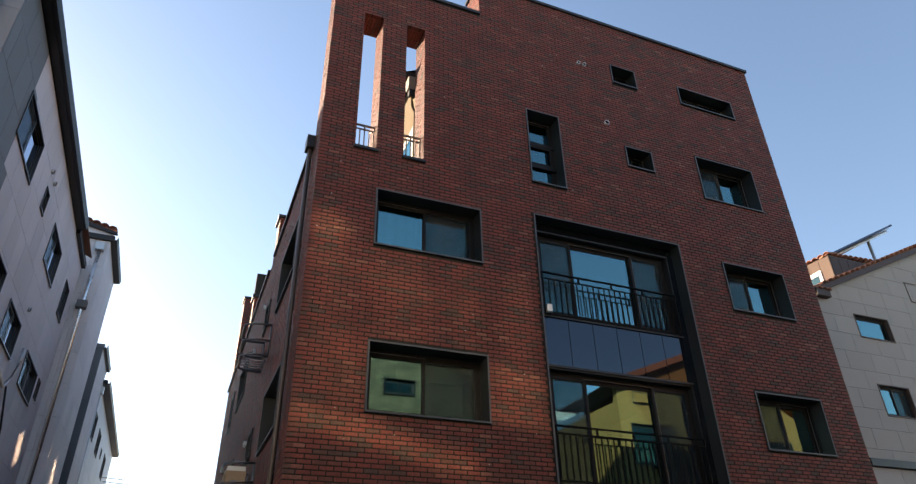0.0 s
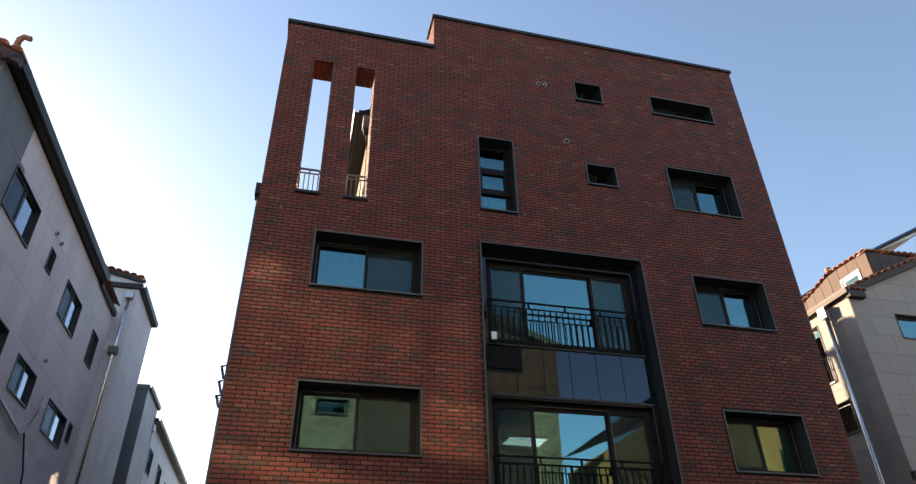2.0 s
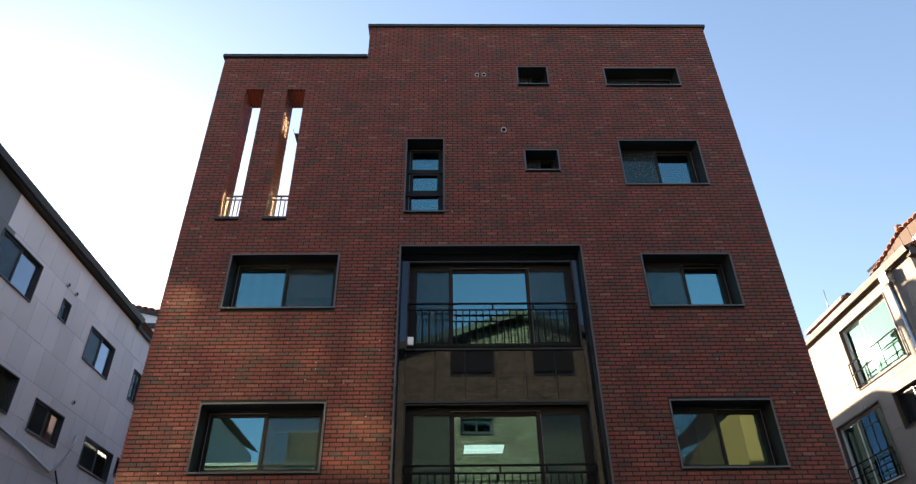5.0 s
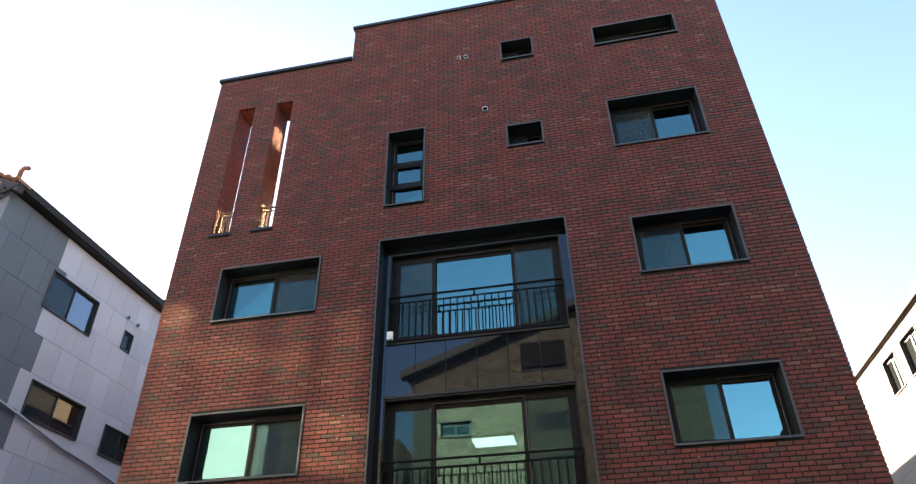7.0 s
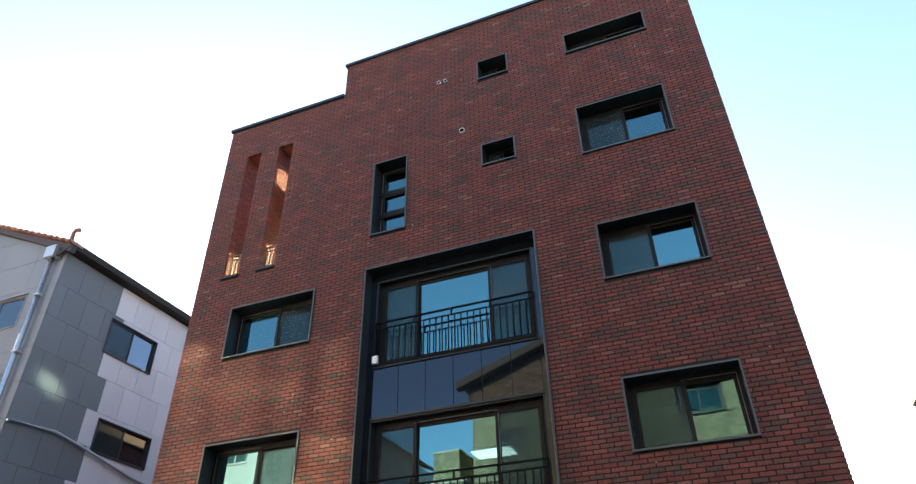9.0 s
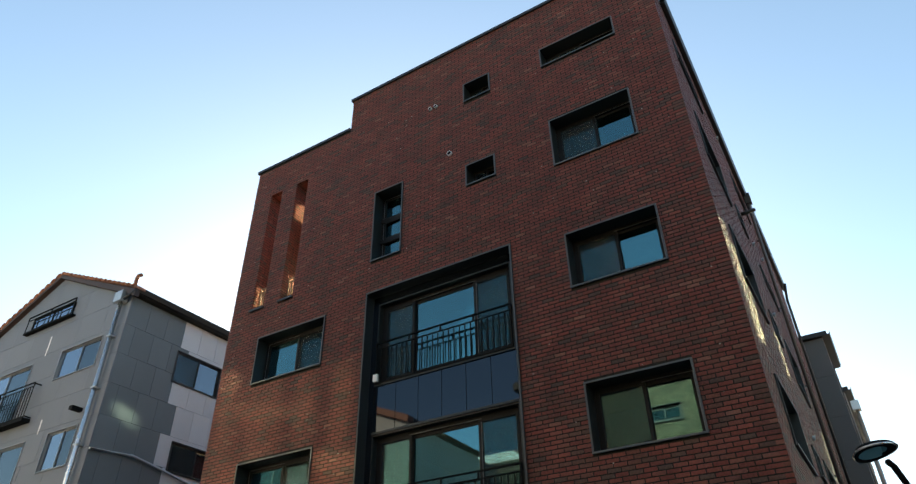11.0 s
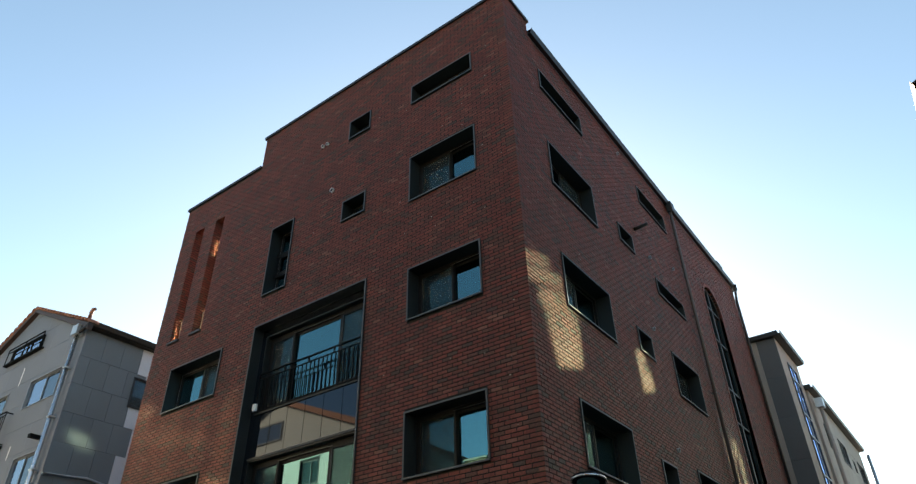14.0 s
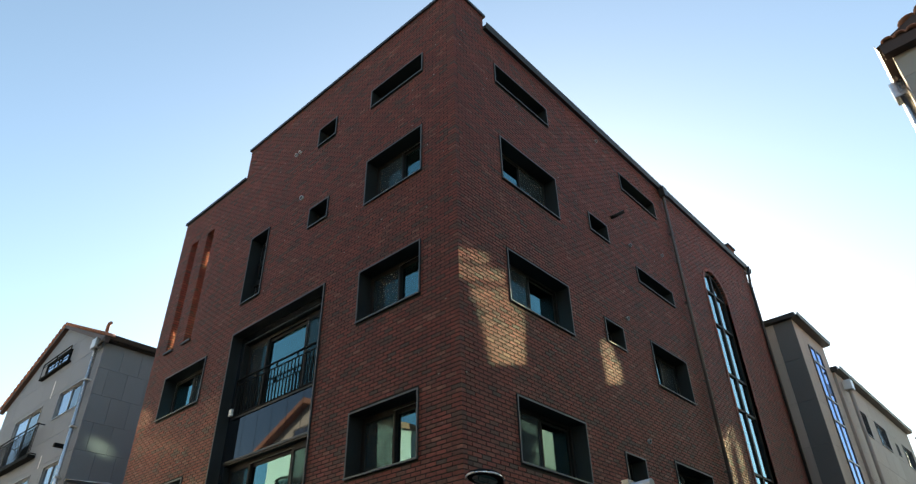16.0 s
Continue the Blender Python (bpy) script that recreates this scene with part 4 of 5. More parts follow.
# ---------------------------------------------------------------- grey stone house across the west lane
def plain_window(parent, F, h, lights=2, pane=NEUTRAL, fm=DARKALU, rail=False, **k):
    ls = tuple((1 / lights, ("s" if i % 2 == 0 else "g") if fm is DARKALU else "d" if fm is BLACK or i % 2 else "g") for i in range(lights))
    return window(parent, F, *h, depth=0.03, lights=ls, liner=fm, frame_mat=fm, pane=pane, proud=0.02, edge=0.025, bar=0.03, room=1.0, track=0.02, **k)


def attic_window(parent, F, h, fm, label):
    """A low window set on the face of a gable."""
    w = window(parent, F, *h, depth=-0.055, proud=0.06, lights=((0.5, "g"), (0.5, "g")), liner=fm, frame_mat=fm, pane=NEUTRAL, edge=0.025, bar=0.03, room=0, track=0.01, label=label)
    # dark sheet put in for the unlit room behind the panes
    part("dark_blind", Boxes().on(F, h[0] + 0.03, h[1] - 0.03, -0.012, -0.002, h[2] + 0.03, h[3] - 0.03), FASCIA, w)
    return w


grey = thing("grey_house", (-19.6, 6, 0), "grey stone-clad four-storey house with an orange-tiled gable", "building")
GX, GY, GZ = -15.62, 0.30, 11.25
GE, GS = face_axes("e", GX), face_axes("s", GY)
gwin = [(2.12, 3.8, 9.3, 10.28), (4.97, 5.37, 9.53, 10.08), (6.56, 8.1, 9.13, 10.1), (9.55, 10.3, 9.12, 10.1),
        (2.6, 4.42, 6.85, 7.7), (5.25, 6.65, 6.78, 7.56), (7.9, 9.66, 6.68, 7.48), (9.95, 10.3, 7.0, 7.5), (2.6, 4.4, 4.1, 5.0), (5.25, 6.65, 4.1, 5.0)]
gfront = [(-18.45, -16.5, 9.33, 10.28), (-17.72, -16.38, 6.6, 7.68), (-22.4, -19.88, 8.38, 10.22), (-20.75, -18.6, 11.53, 11.98), (-21.3, -18.76, 5.6, 7.65)]
gw = wall(GE, GY + 0.3, 11.05, 0, GZ, 0.032, 0.3, gwin, JOINT, grey)
panels(GE, GY + 0.03, 11.05, 3.0, GZ, 0.62, 0.86, gwin, lambda u, zz: DARKSTONE if u < 2.45 else GREYSTONE, gw)
apex = (-19.85, 13.2)
gs = wall(GS, -24.2, GX - 0.03, 0, GZ, 0.032, 0.3, gfront, JOINT, grey)
part("gable", prism([(-24.2, GZ), (GX - 0.03, GZ), apex], GS, 0.032, 0.3), JOINT, grey)
panels(GS, -24.2, GX, 3.0, GZ, 1.25, 0.86, gfront, lambda u, zz: MIDSTONE, gs)
gable_panels(GS, -24.2, GX, GZ, apex, 1.25, 0.86, MIDSTONE, grey)
for h in gwin:
    plain_window(grey, GE, h, 1 if h[1] - h[0] < 0.6 else 2, label="sliding window in a dark aluminium frame")
for h in gfront:
    if h[2] < 11:
        plain_window(grey, GS, h, 2, fm=ALU, curtain=-0.45, label="sliding window in a thin metal frame")
    else:
        attic_window(grey, GS, h, BLACK, "low attic window behind a black rail")
railing(grey, GS, -22.5, -18.95, 8.33, 9.36, -0.2, step=0.14, r=0.012)
part("balcony_floor", Boxes().on(GS, -22.55, -18.9, -0.24, -0.01, 8.2, 8.3), BLACK, grey)
for u in (-22.5, -18.98):
    part("balcony_side", Boxes().on(GS, u, u + 0.03, -0.18, 0.0, 9.31, 9.34).on(GS, u, u + 0.03, -0.18, 0.0, 8.34, 8.37), BLACK, grey)
railing(grey, GS, -20.95, -18.45, 11.48, 12.04, -0.12, step=0.62, r=0.014, mids=(0.12,))
part("attic_rail_base", Boxes().on(GS, -20.98, -18.42, -0.14, 0.0, 11.43, 11.48), BLACK, grey)
part("eave", Boxes().add((GX - 0.2, GY - 0.1, GZ + 0.03), (GX + 0.16, 8.9, GZ + 0.13)), FASCIA, grey)
gutter(grey, (GX + 0.14, GY - 0.15, GZ + 0.05), (GX + 0.14, 8.86, GZ + 0.05), (1, 0, 0), h=0.15, w=0.12)
part("eave", Boxes().add((GX - 0.2, 8.92, GZ - 0.06), (GX + 0.1, 11.04, GZ + 0.1)), FASCIA, grey)
bm = bmesh.new()
for pts in (((GX + 0.25, GZ + 0.09), apex), (apex, (-24.5, GZ - 0.05))):
    a = [bm.verts.new((pts[0][0], yy, pts[0][1] + 0.05)) for yy in (GY - 0.15, 10.7)]
    b = [bm.verts.new((pts[1][0], yy, pts[1][1] + 0.1)) for yy in (GY - 0.15, 10.7)]
    bm.faces.new((a[0], a[1], b[1], b[0]))
part("roof", bm, TILE, grey)
bm = prism([(GX + 0.28, GZ - 0.13), (GX + 0.28, GZ + 0.08), (apex[0], apex[1] + 0.11), (-24.6, GZ - 0.03), (-24.6, GZ - 0.16), (apex[0], apex[1] - 0.01)], GS, -0.15, -0.002)
part("verge_board", bm, BROWNSHEET, grey)
barrel_tiles(grey, (GX + 0.3, GY - 0.2, GZ + 0.1), (apex[0], GY - 0.2, apex[1] + 0.12), (0, 0.35, 0.0), 17, r=0.13)
barrel_tiles(grey, (apex[0], GY - 0.2, apex[1] + 0.12), (-24.6, GY - 0.2, GZ - 0.01), (0, 0.35, 0.0), 19, r=0.13)
part("ridge_finial", tube([(GX + 0.1, GY - 0.1, GZ + 0.25), (GX + 0.1, GY - 0.1, GZ + 0.5), (GX + 0.16, GY - 0.1, GZ + 0.58), (GX + 0.28, GY - 0.1, GZ + 0.55)], 0.055), TILE, grey, "curled orange clay finial")
part("rain_hopper", Boxes().add((-16.12, GY - 0.25, 11.08), (-15.78, GY - 0.02, 11.4)), GALV, grey, "galvanised rainwater hopper")
part("downpipe", tube([(-15.95, GY - 0.12, 11.15), (-15.95, GY - 0.12, 0.1)], 0.06), STEEL, grey, "galvanised steel downpipe")
for k in range(5):
    part("pipe_bracket", Boxes().add((-16.03, GY - 0.19, 4 + 1.5 * k), (-15.87, GY, 4.04 + 1.5 * k)), GALV, grey)
part("gutter_elbow", tube([(GX + 0.28, GY - 0.12, GZ + 0.05), (-15.75, GY - 0.14, GZ - 0.1), (-15.95, GY - 0.13, GZ - 0.15)], 0.045), FASCIA, grey)
for u, zz in ((4.94, 10.43), (5.38, 10.41), (6.8, 8.0)):
    vent_cap(grey, GE, u, zz, r=0.055)
for u, za, zb in ((-19.38, 10.35, 11.0), (-16.25, 8.6, 9.1), (-18.28, 7.75, 8.16)):
    part("lime_streak", prism([(u - 0.035, zb), (u + 0.03, zb), (u + 0.045, (za + zb) / 2), (u + 0.02, za), (u - 0.02, za), (u - 0.03, (za + zb) / 2)], GS, -0.0045, -0.0025), GREYSTONE, grey, "pale lime streak on the stone")
part("wall_lamp", Boxes().on(GS, -16.55, -16.4, -0.3, 0.0, 8.0, 8.1), BLACK, grey)
part("conduit", tube([(GX + 0.05, 0.3, 6.9), (GX + 0.06, 1.5, 7.0), (GX + 0.06, 2.5, 6.85), (GX + 0.05, 4.0, 6.55), (GX + 0.05, 5.2, 6.45), (GX + 0.06, 6.6, 6.2), (GX + 0.06, 7.0, 6.5), (GX + 0.06, 7.3, 7.0), (GX + 0.05, 7.35, 7.3)], 0.035, 8), GALV, grey, "grey cable conduit fixed along the wall")
part("cable", tube([(GX + 0.05, 6.9, 6.3), (GX + 0.05, 7.6, 5.6), (GX + 0.05, 8.0, 4.4), (GX + 0.05, 8.1, 3.0)], 0.022, 6), RUBBER, grey)


# ---------------------------------------------------------------- houses further up the west lane
def block(name, label, x, y0, y1, top, back, stone, wins, pw=0.7, ph=0.9, south=None, roof=FASCIA, over=0.2, wmat=DARKALU, pane=NEUTRAL):
    """A stone-clad house whose east side stands at x, from y0 to y1."""
    b = thing(name, ((x + back) / 2, (y0 + y1) / 2, 0), label, "building")
    FE, FS = face_axes("e", x), face_axes("s", y0)
    w = wall(FE, y0 + 0.3, y1, 0, top, 0.032, 0.3, wins, JOINT, b)
    panels(FE, y0 + 0.03, y1, 4.0, top, pw, ph, wins, stone, w)
    w = wall(FS, back, x - 0.03, 0, top, 0.032, 0.3, [], JOINT, b)
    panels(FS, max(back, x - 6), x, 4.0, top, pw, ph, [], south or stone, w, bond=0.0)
    wall(face_axes("n", y1), back, x - 0.3, 0, top, 0.0, 0.2, [], JOINT, b)
    part("roof", Boxes().add((back, y0 - over, top + 0.002), (x + over, y1 + over * 0.3, top + 0.16)), roof, b)
    gutter(b, (x + over, y0 - over, top + 0.02), (x + over, y1 + 0.05, top + 0.02), (1, 0, 0), h=0.12, w=0.1)
    for h in wins:
        plain_window(b, FE, h, 1 if h[1] - h[0] < 0.7 else 2, fm=wmat, pane=pane)
    return b


l2 = block("grey_house", "grey stone house with an orange-tiled hip roof", -15.1, 11.2, 14.15, 12.3, -22, lambda u, zz: GREYSTONE, [], south=lambda u, zz: GREYSTONE, over=0.1)
barrel_tiles(l2, (-14.98, 10.95, 12.6), (-19.0, 10.95, 13.5), (0, 0.42, 0.02), 17, r=0.13)
F2 = face_axes("s", 11.12)
part("gable", prism([(-15.05, 12.465), (-21.5, 12.465), (-19.0, 13.42), (-15.05, 12.53)], F2, 0, 2.8), GREYSTONE, l2)
part("verge_board", prism([(-14.96, 12.48), (-14.96, 12.58), (-19.0, 13.48), (-19.0, 13.38)], F2, -0.1, -0.003), FASCIA, l2)
part("rain_hopper", Boxes().add((-15.43, 11.0, 11.9), (-15.2, 11.2, 12.14)), GALV, l2)
part("downpipe", tube([(-15.31, 11.1, 11.95), (-15.34, 11.1, 10.2), (-15.34, 11.1, 0.1)], 0.055), STEEL, l2, "galvanised steel downpipe")
part("rain_hopper", Boxes().add((-15.48, 10.98, 9.98), (-15.22, 11.2, 10.2)), CONCRETE, l2)
# this house's south panels are set darker than its east ones
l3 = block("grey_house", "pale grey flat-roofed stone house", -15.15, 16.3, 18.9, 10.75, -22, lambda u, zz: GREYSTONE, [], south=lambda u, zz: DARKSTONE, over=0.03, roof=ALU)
l4 = block("white_house", "pale stone house with dark eaves", -15.2, 18.95, 31.0, 10.25, -22, lambda u, zz: PALESTONE,
           [(19.4, 20.4, 8.45, 9.4), (22.0, 23.2, 8.45, 9.4), (24.6, 25.0, 8.8, 9.2), (26.5, 27.7, 8.4, 9.4), (19.4, 20.4, 5.6, 6.7), (22.0, 23.2, 5.6, 6.7)])
part("rain_hopper", Boxes().add((-15.3, 18.6, 9.85), (-15.05, 18.85, 10.1)), GALV, l4)
part("downpipe", tube([(-15.17, 18.78, 9.9), (-15.17, 18.78, 0.1)], 0.055), GALV, l4, "galvanised steel downpipe")


# unseen block added to shade the red west wall from the low sun
sun_block = thing("grey_house", (-23, 20, 0), "plain unseen block added to keep the low sun off the west wall", "building")
part("wall", Boxes().add((-30, 14.5, 0), (-22.1, 34, 16.8)), GREYSTONE, sun_block)
part("roof", Boxes().add((-30.2, 14.3, 16.802), (-21.9, 34.2, 16.95)), FASCIA, sun_block)

rack = thing("drying_rack", (-14.6, 27.0, 7.0), "thin wire drying rack on the house wall", "drying rack")
for k in range(5):
    part("wire", tube([(-15.1, 26.6 + 0.2 * k, 7.6), (-14.2, 26.6 + 0.2 * k, 7.5)], 0.015, 5), STEEL, rack)
for zz in (7.5, 8.3):
    part("rail", tube([(-15.1, 26.5, zz + 0.05), (-14.2, 26.5, zz), (-14.2, 27.5, zz), (-15.1, 27.5, zz + 0.05)], 0.02, 6), STEEL, rack)

# ---------------------------------------------------------------- houses behind the red building, along the east lane
b1 = block("grey_house", "grey and charcoal stone house with a tall stair window", 0.72, 16.35, 19.6, 12.08, -9, lambda u, zz: TAUPE,
           [], pw=0.67, ph=1.42, south=lambda u, zz: BLACKSTONE if u > 0.05 else TAUPE, over=0.18)
FB = face_axes("e", 0.72)
sw = part("window", Boxes().on(FB, 17.45, 17.5, -0.04, 0.03, 4, 11.5).on(FB, 18.65, 18.7, -0.04, 0.03, 4, 11.5).on(FB, 17.5, 18.65, -0.04, 0.03, 11.45, 11.5), DARKALU, b1, "tall blue-glazed stair window")
part("pane", Boxes().on(FB, 17.5, 18.65, -0.012, -0.006, 4, 11.45), BLUEGLASS, sw)
part("mullion", Boxes().on(FB, 18.05, 18.1, -0.04, -0.013, 4, 11.45), ALU, sw)
for k in range(7):
    part("transom", Boxes().on(FB, 17.5, 18.65, -0.045, -0.014, 10.9 - k * 1.05 - 0.25 * (k % 2), 10.95 - k * 1.05 - 0.25 * (k % 2)), ALU, sw)
b2 = block("cream_house", "taupe and cream stone house with dark eaves", 0.8, 19.7, 30.0, 11.12, -9, lambda u, zz: CREAMSTONE if u > 25.3 else TAUPE,
           [(20.9, 22.3, 9.2, 10.15), (23.5, 25.0, 9.25, 10.2), (26.2, 26.6, 9.4, 9.9), (27.6, 29.2, 9.2, 10.15), (20.9, 22.3, 6.5, 7.45), (23.5, 25.0, 6.5, 7.45), (27.6, 29.2, 6.5, 7.45)], pw=1.2, ph=0.95, over=0.15)
part("rain_hopper", Boxes().add((0.86, 20.0, 10.5), (1.14, 20.35, 10.85)), GALV, b2)
part("downpipe", tube([(1.0, 20.18, 10.6), (0.95, 20.18, 0.1)], 0.065), CREAMSTONE, b2, "cream-painted downpipe")
part("downpipe", tube([(1.1, 30.1, 10.95), (1.05, 30.15, 0.1)], 0.08), GALV, b2, "galvanised steel downpipe")
part("roof_vent", tube([(0.3, 21.5, 11.1), (0.3, 21.5, 11.5), (0.5, 21.5, 11.5)], 0.1), TILE, b2)

# ---------------------------------------------------------------- cream house across the east lane
RX, RY, RZ, RTOP = 6.42, 4.85, 11.2, (13.2, 14.3)
cream = thing("cream_house", (13, 12, 0), "cream stone house with an orange-tiled roof and solar panels", "building")
RW, RS = face_axes("w", RX), face_axes("s", RY)
rwin = [(6.35, 8.92, 8.95, 10.9), (6.05, 7.58, 7.35, 8.36), (8.25, 10.75, 6.3, 8.42), (11.3, 12.6, 9.6, 10.8), (13.2, 14.3, 9.6, 10.8), (17.4, 19.4, 8.9, 10.8), (6.05, 7.58, 4.4, 5.4)]
rfront = [(7.93, 9.53, 9.9, 10.75), (7.9, 9.3, 7.3, 8.33), (11.2, 12.6, 11.7, 12.5), (11.0, 13.0, 9.6, 10.75), (11.0, 13.0, 7.2, 8.33)]
rw = wall(RW, RY + 0.3, 22, 0, RZ, 0.032, 0.3, rwin, JOINT, cream)
panels(RW, RY + 0.03, 22, 4.0, RZ, 1.1, 0.62, rwin, lambda u, zz: CREAMSTONE, rw)
rs = wall(RS, RX + 0.03, 20.0, 0, RZ, 0.032, 0.3, rfront, JOINT, cream)
panels(RS, RX, 20.0, 5.95, RZ, 1.1, 0.62, rfront, lambda u, zz: CREAMSTONE, rs)
panels(RS, RX, 20.0, 3.0, 5.7, 1.2, 0.9, [], lambda u, zz: TAUPE, rs)
part("string_course", Boxes().on(RS, RX - 0.05, 20, -0.12, 0.03, 5.72, 5.93), FASCIA, cream)
part("gable", prism([(RX, RZ + 0.004), (20.0, RZ + 0.004), RTOP], RS, 0.032, 0.3), JOINT, cream)
gable_panels(RS, RX, 20.0, RZ, RTOP, 1.1, 0.62, CREAMSTONE, cream)
for h in rwin:
    big = h[3] - h[2] > 1.5
    w = window(cream, RW, *h, depth=0.1, lights=((0.62, "g"), (0.38, "g")) if big else ((0.5, "g"), (0.5, "s")), liner=BROWNFASCIA, frame_mat=WHITE if big else DARKALU, pane=GREENGLASS, bar=0.05, proud=0.02, room=1.0,
               label="glazed balcony door with green glass" if big else "sliding window with green glass")
    if big and h[0] < 12:
        u0, u1, z0 = h[0] + 0.02, h[1] - 0.02, h[2] + 0.06
        r = part("balcony_rail", Boxes().on(RW, u0, u1, -0.1, -0.07, z0 + 0.74, z0 + 0.765), BLACK, cream)
        for zz in (z0, z0 + 0.4):
            part("middle_rail", Boxes().on(RW, u0, u1, -0.097, -0.073, zz, zz + 0.022), BLACK, r)
        for k in range(4):
            u = u0 + (u1 - u0 - 0.04) * k / 3
            part("rail_post", Boxes().on(RW, u, u + 0.025, -0.098, -0.072, z0 - 0.02, z0 + 0.74), BLACK, r)
            part("rail_bracket", Boxes().on(RW, u, u + 0.025, -0.072, 0.02, z0 + 0.023, z0 + 0.04), BLACK, r)
for h in rfront:
    window(cream, RS, *h, depth=0.12, lights=((1, "g"),) if h[3] - h[2] < 0.9 else ((0.5, "g"), (0.5, "s")), liner=BROWNFASCIA, frame_mat=BRONZE, proud=0.02, label="window in a brown frame")
part("eave", Boxes().add((RX - 0.06, RY - 0.14, RZ + 0.0), (RX + 0.3, 22, RZ + 0.1)), BROWNFASCIA, cream)
gutter(cream, (RX - 0.06, RY - 0.16, RZ + 0.04), (RX - 0.06, 22, RZ + 0.04), (-1, 0, 0), material=BROWNFASCIA, h=0.17, w=0.11)
part("verge_board", prism([(RX - 0.06, RZ - 0.02), (RX - 0.06, RZ + 0.18), (RTOP[0], RTOP[1] + 0.14), (20.3, RZ + 0.14), (20.3, RZ - 0.06), (RTOP[0], RTOP[1] - 0.06)], RS, -0.17, -0.005), BROWNSHEET, cream)
bm = bmesh.new()
a = [bm.verts.new((RX - 0.15, yy, RZ + 0.2)) for yy in (RY - 0.1, 22)]
b = [bm.verts.new((RTOP[0], yy, RTOP[1] + 0.2)) for yy in (RY - 0.1, 22)]
c = [bm.verts.new((20.2, yy, RZ + 0.2)) for yy in (RY - 0.1, 22)]
bm.faces.new((a[0], a[1], b[1], b[0]))
bm.faces.new((b[0], b[1], c[1], c[0]))
part("roof", bm, TILE, cream)
barrel_tiles(cream, (RX + 0.3, RY - 0.2, RZ + 0.3), (RTOP[0], RY - 0.2, RTOP[1] + 0.16), (0, 0.42, 0), 21, r=0.18)
barrel_tiles(cream, (RX - 0.04, RY - 0.06, RZ + 0.2), (RX - 0.04, RY + 0.54, RZ + 0.2), (0.42, 0, 0.19), 3, r=0.11)
part("eave_return", Boxes().add((RX - 0.1, RY - 0.2, RZ - 0.1), (RX + 0.5, RY - 0.176, RZ + 0.12)).add((RX - 0.1, RY - 0.174, RZ - 0.1), (RX + 0.5, RY - 0.006, RZ - 0.07)), BROWNSHEET, cream)
barrel_tiles(cream, (RX - 0.06, RY - 0.24, RZ + 0.13), (RX + 0.56, RY - 0.24, RZ + 0.13), (0, 0.3, 0.05), 3, r=0.11)
part("rain_hopper", Boxes().add((RX - 0.25, 5.65, 10.85), (RX - 0.02, 5.95, 11.2)), STEEL, cream, "bright steel rainwater hopper")
part("downpipe", tube([(RX - 0.1, 5.8, 10.95), (RX - 0.1, 5.8, 0.1)], 0.065), STEEL, cream, "bright steel downpipe")
vent_cap(cream, RW, 8.95, 8.45)
# dormers
DX = 8.05
FD, FDS = face_axes("w", DX), face_axes("s", 5.1)
side = [(5.1, 11.9), (8.66, 11.9), (8.66, 12.75), (6.75, 13.22), (5.1, 13.15)]
dm = part("dormer", prism(side, FD, 0.03, 2.6), JOINT, cream, "bronze-clad dormer with an orange-tiled top")
edge = lambda y: 13.15 + (y - 5.1) * 0.042 if y < 6.75 else 13.22 - (y - 6.75) * 0.246
k = 5.1
while k < 8.5:
    q = min(k + 0.44, 8.66)
    if 5.45 < k < 6.4:
        part("cladding_sheet", prism([(k + 0.008, 12.78), (q - 0.008, 12.78), (q - 0.008, edge(q)), (k + 0.008, edge(k))], FD, 0.0, 0.028), TANSHEET, dm)
    else:
        part("cladding_sheet", prism([(k + 0.008, 11.9), (q - 0.008, 11.9), (q - 0.008, edge(q)), (k + 0.008, edge(k))], FD, 0.0, 0.028), TANSHEET, dm)
    k += 0.44
window(cream, FD, 5.55, 6.4, 12.0, 12.76, depth=0.0, proud=0.03, room=0, lights=((1, "g"),), liner=WHITE, frame_mat=WHITE, pane=GREENGLASS, label="small dormer window in a white frame")
for k in range(6):
    x0 = DX + 0.03 + k * 0.43
    part("cladding_sheet", Boxes().on(FDS, x0 + 0.008, x0 + 0.422, -0.012, 0.012, 11.9, 13.12), BROWNSHEET, dm)
barrel_tiles(dm, (DX - 0.06, 5.0, 13.16), (DX - 0.06, 6.75, 13.24), (0.45, 0, 0.05), 7, r=0.13)
barrel_tiles(dm, (DX - 0.06, 6.75, 13.24), (DX - 0.06, 8.75, 12.74), (0.45, 0, 0.05), 8, r=0.13)
barrel_tiles(dm, (DX - 0.05, 5.02, 13.15), (DX + 2.5, 5.02, 13.3), (0, 0.4, 0.0), 10, r=0.12)
part("finial", tube([(DX, 6.75, 13.25), (DX, 6.75, 13.45)], 0.1), TILE, dm)
low = part("dormer", Boxes().add((6.86, 8.7, 11.3), (9.2, 11.2, 11.98)), TANSHEET, cream, "low tiled dormer")
part("dormer_fascia", Boxes().add((6.74, 8.62, 11.93), (6.85, 11.3, 12.04)).add((6.74, 8.6, 11.93), (9.2, 8.69, 12.04)), BROWNFASCIA, low)
part("dormer_roof", Boxes().add((6.86, 8.7, 12.0), (9.2, 11.3, 12.06)), TILE, low)
barrel_tiles(low, (6.86, 8.62, 12.06), (8.9, 8.62, 12.06), (0, 0.4, 0.02), 8, r=0.12)


